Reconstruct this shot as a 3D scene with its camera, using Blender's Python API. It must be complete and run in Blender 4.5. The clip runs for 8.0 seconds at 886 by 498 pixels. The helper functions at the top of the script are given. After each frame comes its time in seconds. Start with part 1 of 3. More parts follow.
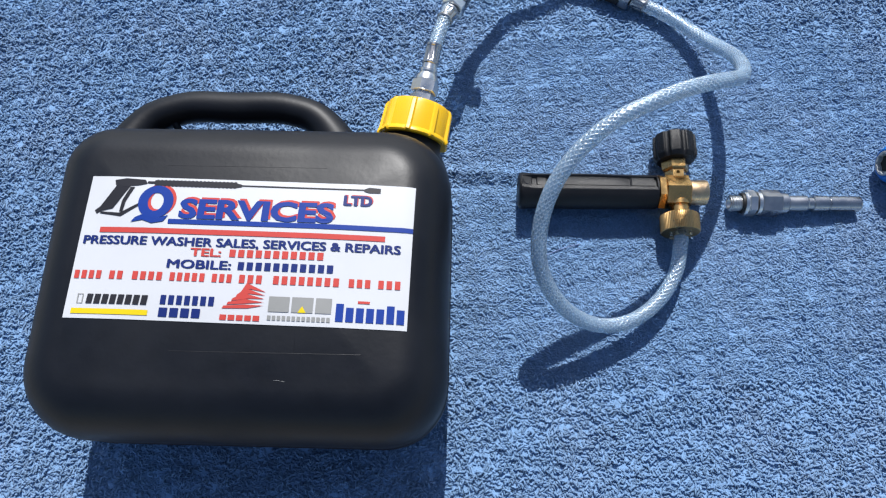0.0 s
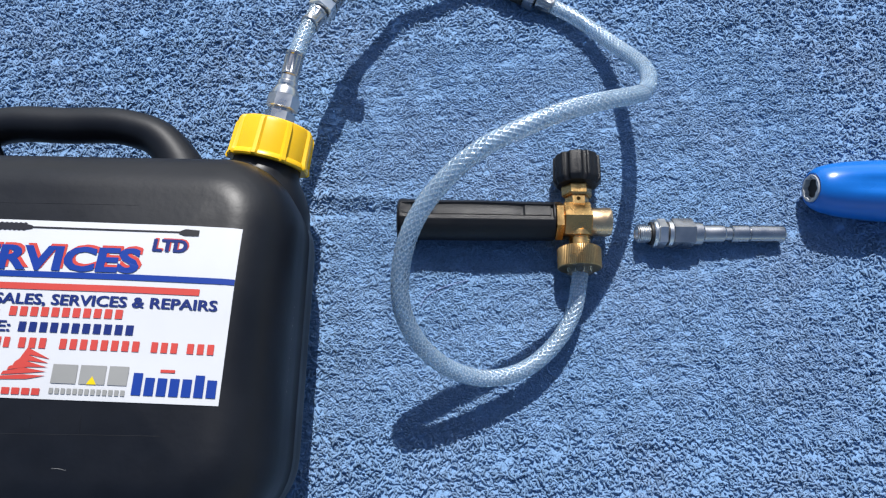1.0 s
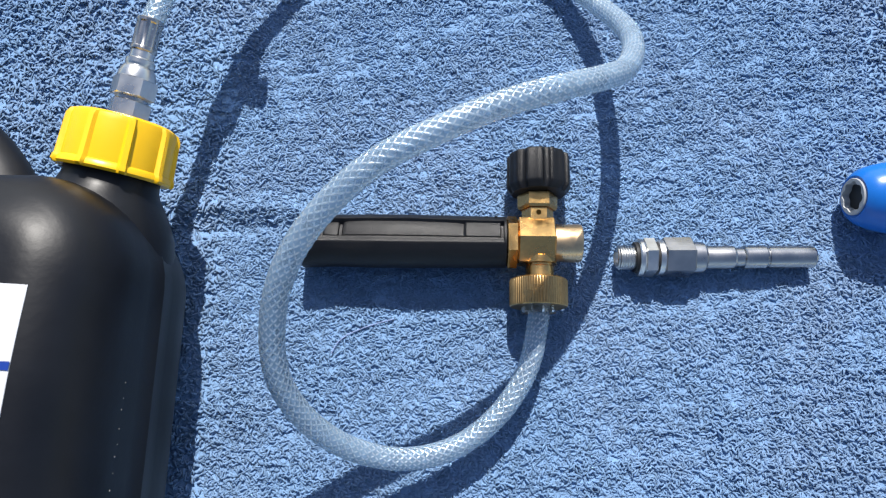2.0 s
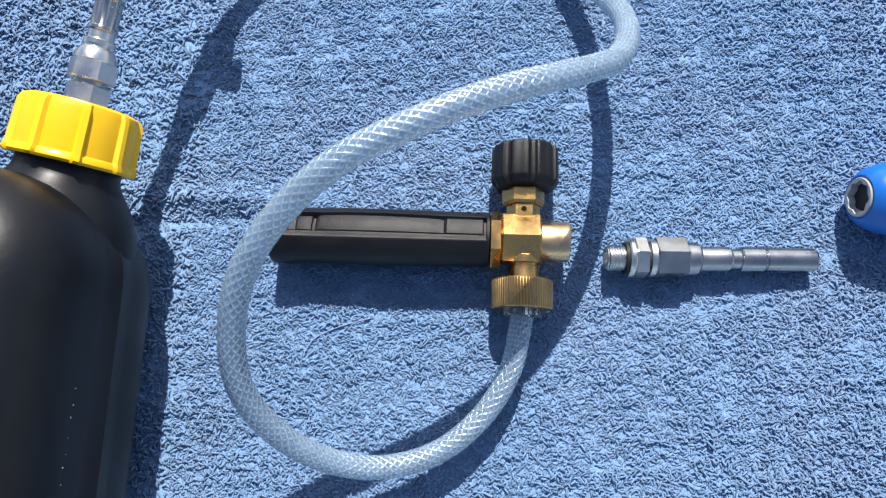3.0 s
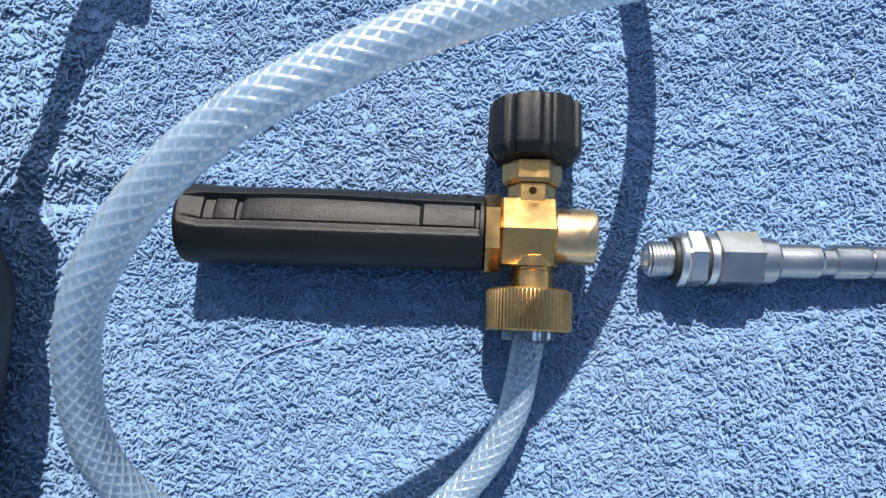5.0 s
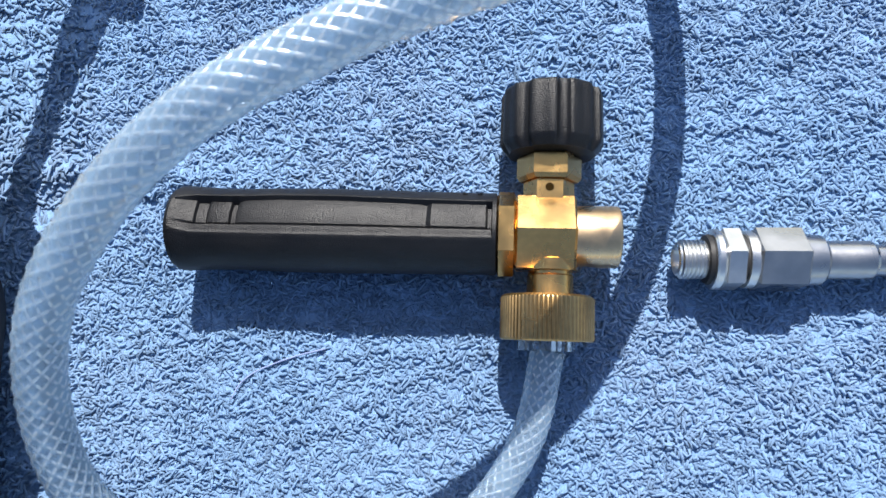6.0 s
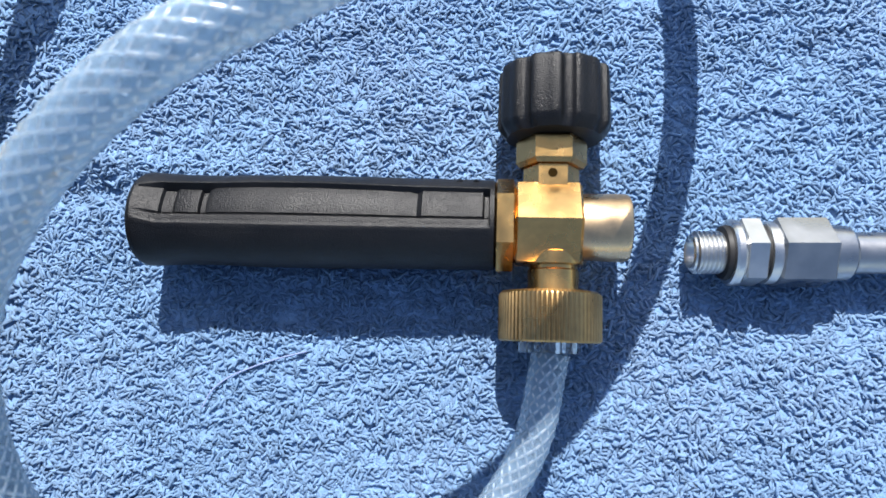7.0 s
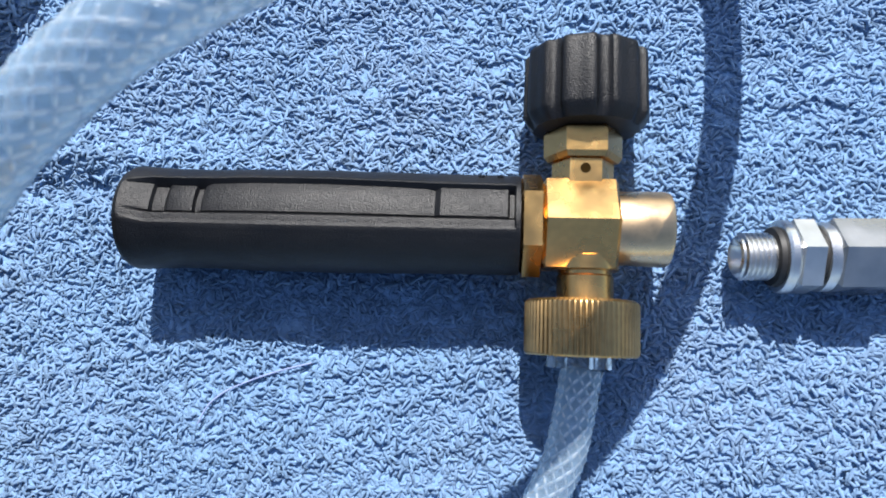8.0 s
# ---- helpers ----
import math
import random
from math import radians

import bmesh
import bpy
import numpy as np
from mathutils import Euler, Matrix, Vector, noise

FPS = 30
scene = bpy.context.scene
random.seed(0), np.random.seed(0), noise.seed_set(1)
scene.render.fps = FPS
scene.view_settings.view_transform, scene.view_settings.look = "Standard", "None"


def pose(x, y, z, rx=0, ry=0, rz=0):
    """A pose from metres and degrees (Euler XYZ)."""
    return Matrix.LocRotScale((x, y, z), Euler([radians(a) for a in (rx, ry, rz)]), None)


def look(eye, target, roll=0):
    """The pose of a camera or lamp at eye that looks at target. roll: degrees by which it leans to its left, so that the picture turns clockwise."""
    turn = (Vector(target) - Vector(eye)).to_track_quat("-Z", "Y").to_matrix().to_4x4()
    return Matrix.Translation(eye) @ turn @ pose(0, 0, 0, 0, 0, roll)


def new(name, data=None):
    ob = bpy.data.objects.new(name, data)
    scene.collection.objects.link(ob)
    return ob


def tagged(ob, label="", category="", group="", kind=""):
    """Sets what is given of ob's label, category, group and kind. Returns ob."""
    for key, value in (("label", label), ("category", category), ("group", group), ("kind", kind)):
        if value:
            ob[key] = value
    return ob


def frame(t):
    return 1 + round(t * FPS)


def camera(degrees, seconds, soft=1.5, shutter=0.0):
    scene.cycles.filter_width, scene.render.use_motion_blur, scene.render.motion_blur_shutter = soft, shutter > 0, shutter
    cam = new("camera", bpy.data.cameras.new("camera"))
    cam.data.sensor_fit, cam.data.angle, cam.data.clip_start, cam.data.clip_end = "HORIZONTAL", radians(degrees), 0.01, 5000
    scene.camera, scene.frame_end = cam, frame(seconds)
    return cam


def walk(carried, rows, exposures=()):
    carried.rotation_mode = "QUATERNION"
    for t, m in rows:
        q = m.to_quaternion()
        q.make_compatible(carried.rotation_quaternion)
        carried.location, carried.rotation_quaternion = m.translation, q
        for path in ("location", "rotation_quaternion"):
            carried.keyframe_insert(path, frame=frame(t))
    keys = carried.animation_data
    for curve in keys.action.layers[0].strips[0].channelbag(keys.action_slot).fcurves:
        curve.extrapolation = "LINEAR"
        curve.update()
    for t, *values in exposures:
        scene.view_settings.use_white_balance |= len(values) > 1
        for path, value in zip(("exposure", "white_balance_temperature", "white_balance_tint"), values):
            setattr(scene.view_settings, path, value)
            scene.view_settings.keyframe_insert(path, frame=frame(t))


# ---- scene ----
cam = camera(66.00, 8.0, soft=1.2)
cam.data.dof.use_dof, cam.data.dof.focus_distance, cam.data.dof.aperture_fstop = True, 0.42, 34.0
PATH = [
    (0, (-0.1918, -0.2189, 0.5300), (-0.2022, -0.1274, 0.2445), -5.29),
    (0.5, (-0.1844, -0.2058, 0.5153), (-0.1845, -0.1129, 0.2300), 0.38),
    (0.7, (-0.1639, -0.1932, 0.5004), (-0.1647, -0.1030, 0.2143), -0.78),
    (1, (-0.1111, -0.1639, 0.4735), (-0.1157, -0.0767, 0.1865), -2.11),
    (1.2, (-0.0791, -0.1398, 0.4560), (-0.0959, -0.0623, 0.1666), -8.52),
    (1.5, (-0.0670, -0.1187, 0.4298), (-0.0859, -0.0487, 0.1387), -11.54),
    (1.7, (-0.0729, -0.1119, 0.4067), (-0.0837, -0.0377, 0.1162), -6.79),
    (2, (-0.0596, -0.0906, 0.3714), (-0.0715, -0.0223, 0.0796), -8.96),
    (2.2, (-0.0614, -0.0784, 0.3437), (-0.0675, -0.0116, 0.0513), -4.09),
    (3.3, (-0.0457, -0.0740, 0.3564), (-0.0602, -0.0224, 0.0613), -13.79),
    (3.5, (-0.0551, -0.0661, 0.3499), (-0.0668, -0.0199, 0.0537), -13.67),
    (3.8, (-0.0670, -0.0503, 0.3171), (-0.0744, -0.0089, 0.0200), -9.73),
    (4, (-0.0692, -0.0477, 0.2965), (-0.0730, -0.0032, -0.0002), -4.37),
    (4.2, (-0.0621, -0.0423, 0.2859), (-0.0647, -0.0030, -0.0115), -2.51),
    (4.5, (-0.0494, -0.0416, 0.2817), (-0.0554, -0.0049, -0.0160), -7.11),
    (4.7, (-0.0463, -0.0428, 0.2769), (-0.0536, -0.0029, -0.0203), -8.30),
    (5, (-0.0425, -0.0433, 0.2615), (-0.0576, -0.0027, -0.0353), -18.10),
    (5.2, (-0.0433, -0.0426, 0.2554), (-0.0636, -0.0035, -0.0413), -25.04),
    (6.3, (-0.0348, -0.0379, 0.2391), (-0.0640, 0.0010, -0.0570), -35.45),
    (6.5, (-0.0359, -0.0378, 0.2369), (-0.0642, -0.0004, -0.0594), -35.53),
    (6.7, (-0.0358, -0.0367, 0.2334), (-0.0647, -0.0003, -0.0629), -36.64),
    (7, (-0.0395, -0.0387, 0.2216), (-0.0633, 0.0012, -0.0748), -29.32),
    (7.2, (-0.0406, -0.0388, 0.2034), (-0.0589, 0.0008, -0.0934), -23.71),
    (7.4, (-0.0371, -0.0353, 0.1980), (-0.0588, 0.0007, -0.0990), -29.94),
    (7.5, (-0.0388, -0.0350, 0.1990), (-0.0612, 0.0006, -0.0980), -30.78),
    (7.7, (-0.0429, -0.0353, 0.1989), (-0.0655, 0.0008, -0.0980), -30.48),
    (8, (-0.0461, -0.0338, 0.2030), (-0.0705, 0.0034, -0.0937), -31.56),
]
EXPOSURES = [(0.0, 0.30, 6310, 10), (1.0, 0.33, 6360, 10), (1.5, 0.35, 6510, 10), (2.0, 0.52, 6600, 10), (3.5, 0.65, 6750, 10), (4.0, 0.73, 6800, 10), (5.0, 0.82, 6850, 10), (6.5, 0.82, 6500, 10), (8.0, 0.80, 6500, 10)]
walk(cam, [(t, look(eye, target, roll)) for t, eye, target, roll in PATH], EXPOSURES)

# ---- light ----
SUN_HEIGHT, SUN_TURN = 45.6, 1.75
world = bpy.data.worlds.new("sky")
scene.world = world
world.use_nodes = True
sky = world.node_tree.nodes.new("ShaderNodeTexSky")
sky.sky_type, sky.sun_disc = "NISHITA", False
sky.sun_elevation, sky.sun_rotation = radians(SUN_HEIGHT), radians(SUN_TURN)
back = world.node_tree.nodes["Background"]
back.inputs["Strength"].default_value = 0.105
world.node_tree.links.new(sky.outputs["Color"], back.inputs["Color"])
sun_data = bpy.data.lights.new("sun", "SUN")
sun_data.energy, sun_data.angle, sun_data.color = 5.0, radians(0.53), (1.0, 0.97, 0.93)
sun = new("sun", sun_data)
level = 5 * math.cos(radians(SUN_HEIGHT))
sun.matrix_world = look((level * math.sin(radians(SUN_TURN)), level * math.cos(radians(SUN_TURN)), 5 * math.sin(radians(SUN_HEIGHT))), (0, 0, 0))

rng = np.random.default_rng(7)


# ---- materials ----
def material(name, color, rough=0.5, metal=0.0, noise_scale=200.0, vary=0.15, bump=0.0, bump_scale=600.0,
             coat=0.0, alpha=1.0, spec=0.5, rough_vary=0.1, island=0.0):
    """A surface with a colour that drifts at two scales, an uneven gloss and a fine relief."""
    m = bpy.data.materials.new(name)
    m.use_nodes = True
    nt = m.node_tree
    b = nt.nodes["Principled BSDF"]
    b.inputs["Metallic"].default_value = metal
    b.inputs["Coat Weight"].default_value = coat
    b.inputs["Coat Roughness"].default_value = 0.15
    b.inputs["Alpha"].default_value = alpha
    b.inputs["Specular IOR Level"].default_value = spec
    co = nt.nodes.new("ShaderNodeTexCoord")
    big = nt.nodes.new("ShaderNodeTexNoise")
    big.inputs["Scale"].default_value, big.inputs["Detail"].default_value = noise_scale * 0.15, 3
    fine = nt.nodes.new("ShaderNodeTexNoise")
    fine.inputs["Scale"].default_value, fine.inputs["Detail"].default_value = noise_scale, 4
    add = nt.nodes.new("ShaderNodeMath")
    add.operation = "ADD"
    for n in (big, fine):
        nt.links.new(co.outputs["Object"], n.inputs["Vector"])
    nt.links.new(big.outputs["Fac"], add.inputs[0])
    nt.links.new(fine.outputs["Fac"], add.inputs[1])
    fac = add.outputs[0]
    if island:
        geo = nt.nodes.new("ShaderNodeNewGeometry")
        mul = nt.nodes.new("ShaderNodeMath")
        mul.operation, mul.inputs[1].default_value, mul.inputs[2].default_value = "MULTIPLY_ADD", island, 1.0 - 0.5 * island - 0.5
        nt.links.new(geo.outputs["Random Per Island"], mul.inputs[0])
        plus = nt.nodes.new("ShaderNodeMath")
        plus.operation = "ADD"
        nt.links.new(mul.outputs[0], plus.inputs[0])
        half = nt.nodes.new("ShaderNodeMath")
        half.operation, half.inputs[1].default_value = "MULTIPLY", 0.5
        nt.links.new(fac, half.inputs[0])
        nt.links.new(half.outputs[0], plus.inputs[1])
        fac = plus.outputs[0]
    ramp = nt.nodes.new("ShaderNodeMapRange")
    ramp.inputs["From Min"].default_value, ramp.inputs["From Max"].default_value = 0.6, 1.4
    nt.links.new(fac, ramp.inputs["Value"])
    mix = nt.nodes.new("ShaderNodeMix")
    mix.data_type = "RGBA"
    lo = [max(0.0, c * (1 - vary)) for c in color]
    hi = [min(1.0, c * (1 + vary)) for c in color]
    mix.inputs["A"].default_value, mix.inputs["B"].default_value = (*lo, 1), (*hi, 1)
    nt.links.new(ramp.outputs["Result"], mix.inputs["Factor"])
    nt.links.new(mix.outputs["Result"], b.inputs["Base Color"])
    rr = nt.nodes.new("ShaderNodeMapRange")
    rr.inputs["From Min"].default_value, rr.inputs["From Max"].default_value = 0.3, 0.7
    rr.inputs["To Min"].default_value, rr.inputs["To Max"].default_value = max(0.03, rough - rough_vary), min(1.0, rough + rough_vary)
    nt.links.new(big.outputs["Fac"], rr.inputs["Value"])
    nt.links.new(rr.outputs["Result"], b.inputs["Roughness"])
    if bump:
        rel = nt.nodes.new("ShaderNodeTexNoise")
        rel.inputs["Scale"].default_value, rel.inputs["Detail"].default_value = bump_scale, 3
        nt.links.new(co.outputs["Object"], rel.inputs["Vector"])
        bp = nt.nodes.new("ShaderNodeBump")
        bp.inputs["Strength"].default_value, bp.inputs["Distance"].default_value = bump, 0.0004
        nt.links.new(rel.outputs["Fac"], bp.inputs["Height"])
        nt.links.new(bp.outputs["Normal"], b.inputs["Normal"])
    return m


TERRY = material("blue_terry", (0.212, 0.354, 0.563), 0.95, noise_scale=120, vary=0.20, island=0.9, spec=0.15, bump=0.7, bump_scale=1900)
nt = TERRY.node_tree
cotton = nt.nodes["Principled BSDF"].inputs
cotton["Sheen Weight"].default_value, cotton["Sheen Roughness"].default_value = 0.28, 0.45
cotton["Sheen Tint"].default_value = (0.62, 0.76, 0.92, 1)
thin = nt.nodes.new("ShaderNodeBsdfTranslucent")
thin.inputs["Color"].default_value = (0.20, 0.35, 0.58, 1)
blend = nt.nodes.new("ShaderNodeMixShader")
blend.inputs["Fac"].default_value = 0.32
# Faded, slightly mauve patches in the dye.
fade = nt.nodes.new("ShaderNodeTexNoise")
fade.inputs["Scale"].default_value, fade.inputs["Detail"].default_value = 11.0, 4
coord = nt.nodes.new("ShaderNodeTexCoord")
nt.links.new(coord.outputs["Object"], fade.inputs["Vector"])
patch = nt.nodes.new("ShaderNodeMapRange")
patch.inputs["From Min"].default_value, patch.inputs["From Max"].default_value = 0.42, 0.68
nt.links.new(fade.outputs["Fac"], patch.inputs["Value"])
tint = nt.nodes.new("ShaderNodeMix")
tint.data_type, tint.blend_type = "RGBA", "MULTIPLY"
tint.inputs["B"].default_value = (1.10, 0.99, 0.95, 1)
base = nt.nodes["Principled BSDF"].inputs["Base Color"]
nt.links.new(base.links[0].from_socket, tint.inputs["A"])
nt.links.new(patch.outputs["Result"], tint.inputs["Factor"])
nt.links.new(tint.outputs["Result"], base)
nt.links.new(nt.nodes["Principled BSDF"].outputs[0], blend.inputs[1])
nt.links.new(thin.outputs[0], blend.inputs[2])
nt.links.new(blend.outputs[0], nt.nodes["Material Output"].inputs["Surface"])
TERRY_BASE = material("blue_terry_ground", (0.19, 0.32, 0.515), 1.0, noise_scale=700, vary=0.3, bump=1.0, bump_scale=900, spec=0.1)
GROUND = material("grey_concrete", (0.30, 0.29, 0.27), 0.9, noise_scale=60, vary=0.2, bump=0.3, bump_scale=200)
BLACK_CAN = material("black_polyethylene", (0.0045, 0.0055, 0.0085), 0.45, noise_scale=90, vary=0.25, bump=0.18, bump_scale=300, rough_vary=0.09, spec=0.28)
BLACK_GRIP = material("black_grained_plastic", (0.0050, 0.0052, 0.0066), 0.41, noise_scale=400, vary=0.3, bump=0.60, bump_scale=2400, spec=0.34)
# Serves black parts, and the shade in the plug's gap and nozzle mouth.
BLACK_AND_SHADE = material("black_and_shade", (0.012, 0.012, 0.013), 0.6, noise_scale=400)
YELLOW = material("yellow_plastic", (0.80, 0.46, 0.006), 0.42, noise_scale=80, vary=0.07, bump=0.06, bump_scale=500, spec=0.4)
BRASS = material("brass", (0.62, 0.375, 0.140), 0.26, 1.0, noise_scale=500, vary=0.14, bump=0.05, bump_scale=1500)
BRASS_DULL = material("machined_brass", (0.48, 0.315, 0.138), 0.36, 1.0, noise_scale=500, vary=0.2, bump=0.05, bump_scale=1500)
BRASS_SATIN = material("turned_brass", (0.70, 0.49, 0.285), 0.32, 1.0, noise_scale=700, vary=0.12, bump=0.06, bump_scale=1800)
STEEL = material("zinc_plated_steel", (0.66, 0.66, 0.65), 0.30, 1.0, noise_scale=400, vary=0.1, bump=0.06, bump_scale=1200)
STEEL_GREY = material("brushed_steel", (0.42, 0.42, 0.425), 0.28, 1.0, noise_scale=400, vary=0.1, bump=0.08, bump_scale=1200)
BLUE = material("blue_plastic", (0.006, 0.125, 0.47), 0.30, noise_scale=80, vary=0.1, bump=0.05, bump_scale=300)
PAPER = material("white_vinyl", (0.51, 0.517, 0.532), 0.5, noise_scale=60, vary=0.03, bump=0.05, bump_scale=150, spec=0.2)
INK_BLUE = material("blue_ink", (0.008, 0.035, 0.22), 0.5, noise_scale=60, vary=0.08, spec=0.15)
INK_NAVY = material("navy_ink", (0.010, 0.022, 0.125), 0.5, noise_scale=60, vary=0.08, spec=0.15)
INK_RED = material("red_ink", (0.45, 0.055, 0.045), 0.5, noise_scale=60, vary=0.08, spec=0.15)
INK_BLACK = material("black_ink", (0.02, 0.02, 0.025), 0.5, noise_scale=60, vary=0.1, spec=0.15)
INK_GREY = material("grey_ink", (0.24, 0.24, 0.23), 0.5, noise_scale=60, vary=0.08, spec=0.15)
INK_YELLOW = material("yellow_ink", (0.62, 0.46, 0.008), 0.5, noise_scale=60, vary=0.06, spec=0.15)


def clear_wall(name, tint, milk, haze, rough):
    """Clear plastic: refracting, with a share of milky scatter."""
    m = bpy.data.materials.new(name)
    m.use_nodes = True
    nt = m.node_tree
    nt.nodes.clear()
    out = nt.nodes.new("ShaderNodeOutputMaterial")
    glass = nt.nodes.new("ShaderNodeBsdfGlass")
    glass.inputs["Color"].default_value = (*tint, 1)
    glass.inputs["Roughness"].default_value, glass.inputs["IOR"].default_value = rough, 1.38
    dif = nt.nodes.new("ShaderNodeBsdfDiffuse")
    tra = nt.nodes.new("ShaderNodeBsdfTranslucent")
    co = nt.nodes.new("ShaderNodeTexCoord")
    noi = nt.nodes.new("ShaderNodeTexNoise")
    noi.inputs["Scale"].default_value = 90
    rmp = nt.nodes.new("ShaderNodeMapRange")
    rmp.inputs["To Min"].default_value, rmp.inputs["To Max"].default_value = haze * 0.7, haze * 1.3
    nt.links.new(co.outputs["Object"], noi.inputs["Vector"])
    nt.links.new(noi.outputs["Fac"], rmp.inputs["Value"])
    for n in (dif, tra):
        n.inputs["Color"].default_value = (*milk, 1)
    half = nt.nodes.new("ShaderNodeMixShader")
    half.inputs["Fac"].default_value = 0.5
    nt.links.new(dif.outputs[0], half.inputs[1])
    nt.links.new(tra.outputs[0], half.inputs[2])
    mix = nt.nodes.new("ShaderNodeMixShader")
    nt.links.new(rmp.outputs["Result"], mix.inputs["Fac"])
    nt.links.new(glass.outputs[0], mix.inputs[1])
    nt.links.new(half.outputs[0], mix.inputs[2])
    nt.links.new(mix.outputs[0], out.inputs["Surface"])
    return m


HOSE = clear_wall("clear_soft_vinyl", (0.93, 0.96, 0.98), (0.53, 0.72, 0.89), 0.31, 0.08)
BRAID = material("white_braid_yarn", (0.84, 0.89, 0.93), 0.33, 0.85, noise_scale=300, vary=0.08, alpha=0.42)
CLEAR = clear_wall("clear_plastic", (0.95, 0.97, 0.98), (0.7, 0.75, 0.8), 0.06, 0.02)
CERAMIC = material("pale_grey_plastic", (0.34, 0.35, 0.36), 0.55, noise_scale=200, vary=0.1)
THREAD = material("mauve_thread", (0.25, 0.32, 0.54), 0.9, noise_scale=400, vary=0.2)


# ---- helpers for meshes ----
def thing(name, at, label, category, group="", kind="", turn=0.0):
    e = new(name)
    e.matrix_world = pose(*at, 0, 0, turn)
    e.empty_display_size = 0.02
    return tagged(e, label, category, group, kind)


def part(name, bm, mat, parent, label="", sharp=35.0, kind=""):
    """Links a bmesh as one mesh object under a thing or a part, in its parent's own frame."""
    me = bpy.data.meshes.new(name)
    bmesh.ops.recalc_face_normals(bm, faces=bm.faces)
    bm.to_mesh(me)
    bm.free()
    me.materials.append(mat)
    me.polygons.foreach_set("use_smooth", [True] * len(me.polygons))
    me.set_sharp_from_angle(angle=radians(sharp))
    ob = new(name, me)
    ob.parent = parent
    return tagged(ob, label, kind=kind)


def rings(loops, closed=True, cap=True, bm=None):
    """A skin over a list of equally long rings of points."""
    bm = bm or bmesh.new()
    rows = [[bm.verts.new(p) for p in loop] for loop in loops]
    n = len(rows[0])
    for a, b in zip(rows, rows[1:]):
        for i in range(n if closed else n - 1):
            j = (i + 1) % n
            bm.faces.new((a[i], a[j], b[j], b[i]))
    if cap:
        bm.faces.new(rows[0])
        bm.faces.new(rows[-1])
    return bm


def axes_of(way, up=(0, 0, 1)):
    w = Vector(way).normalized()
    up = (0, 1, 0) if abs(w.z) > 0.9 else up
    s = Vector(up).cross(w).normalized()
    return w, s, w.cross(s)


def lathe(origin, way, profile, sides=48, spin=0.0, bm=None, cap=True):
    """A turned body: profile of (distance along the axis, radius)."""
    w, s, u = axes_of(way)
    o = Vector(origin)
    loops = []
    for d, r in profile:
        loops.append([o + w * d + s * (r * math.sin(2 * math.pi * i / sides + spin)) + u * (r * math.cos(2 * math.pi * i / sides + spin)) for i in range(sides)])
    return rings(loops, bm=bm, cap=cap)


def hexagon(origin, way, start, end, corner, spin=0.0, bevel=0.0006):
    """A hexagonal nut with turned ends."""
    return lathe(origin, way, [(start, corner * 0.90), (start + bevel, corner), (end - bevel, corner), (end, corner * 0.90)], 6, spin)


def tube(path, radius, sides=16, bm=None, cap=True):
    """A round bar along a path; radius: one number or one for each point."""
    pts = [Vector(p) for p in path]
    loops, side = [], None
    for i, p in enumerate(pts):
        way = (pts[min(i + 1, len(pts) - 1)] - pts[max(i - 1, 0)]).normalized()
        if side is None:
            side = way.orthogonal().normalized()
        side = (side - way * side.dot(way)).normalized()
        up = way.cross(side)
        r = radius if isinstance(radius, (int, float)) else radius[i]
        loops.append([p + side * (r * math.cos(2 * math.pi * k / sides)) + up * (r * math.sin(2 * math.pi * k / sides)) for k in range(sides)])
    return rings(loops, bm=bm, cap=cap)


def glide(points, n):
    """A smooth curve through points, in n even steps."""
    p = np.array(points, float)
    d = np.r_[0, np.cumsum(np.linalg.norm(np.diff(p, axis=0), axis=1))]
    tang = np.gradient(p, d, axis=0)
    out = []
    for s in np.linspace(0, d[-1], n):
        i = min(max(int(np.searchsorted(d, s)) - 1, 0), len(d) - 2)
        h = d[i + 1] - d[i]
        t = (s - d[i]) / h
        out.append((2 * t**3 - 3 * t**2 + 1) * p[i] + (t**3 - 2 * t**2 + t) * h * tang[i] + (3 * t**2 - 2 * t**3) * p[i + 1] + (t**3 - t**2) * h * tang[i + 1])
    return np.array(out)


def rounded(x0, x1, y0, y1, radii, per=10, flat=8):
    """The outline of a box with rounded corners, in the order lower left, lower right, upper right, upper left."""
    pts = []
    corners = ((x0, y0, 180), (x1, y0, 270), (x1, y1, 0), (x0, y1, 90))
    for k, (cx, cy, a0) in enumerate(corners):
        r = radii[k]
        mx, my = cx + (r if cx == x0 else -r), cy + (r if cy == y0 else -r)
        for i in range(per + 1):
            a = radians(a0 + 90 * i / per)
            pts.append((mx + r * math.cos(a), my + r * math.sin(a)))
        nx, ny, na = corners[(k + 1) % 4]
        rn = radii[(k + 1) % 4]
        qx, qy = nx + (rn if nx == x0 else -rn), ny + (rn if ny == y0 else -rn)
        end = (qx + rn * math.cos(radians(na)), qy + rn * math.sin(radians(na)))
        last = pts[-1]
        for i in range(1, flat):
            pts.append((last[0] + (end[0] - last[0]) * i / flat, last[1] + (end[1] - last[1]) * i / flat))
    return pts


# ---- ground and towel ----
bm = bmesh.new()
bmesh.ops.create_grid(bm, x_segments=8, y_segments=8, size=60)
ground = part("ground", bm, GROUND, None)
ground.location.z = -0.012
tagged(ground, "plain grey concrete ground under the towel", "ground", kind="structure")


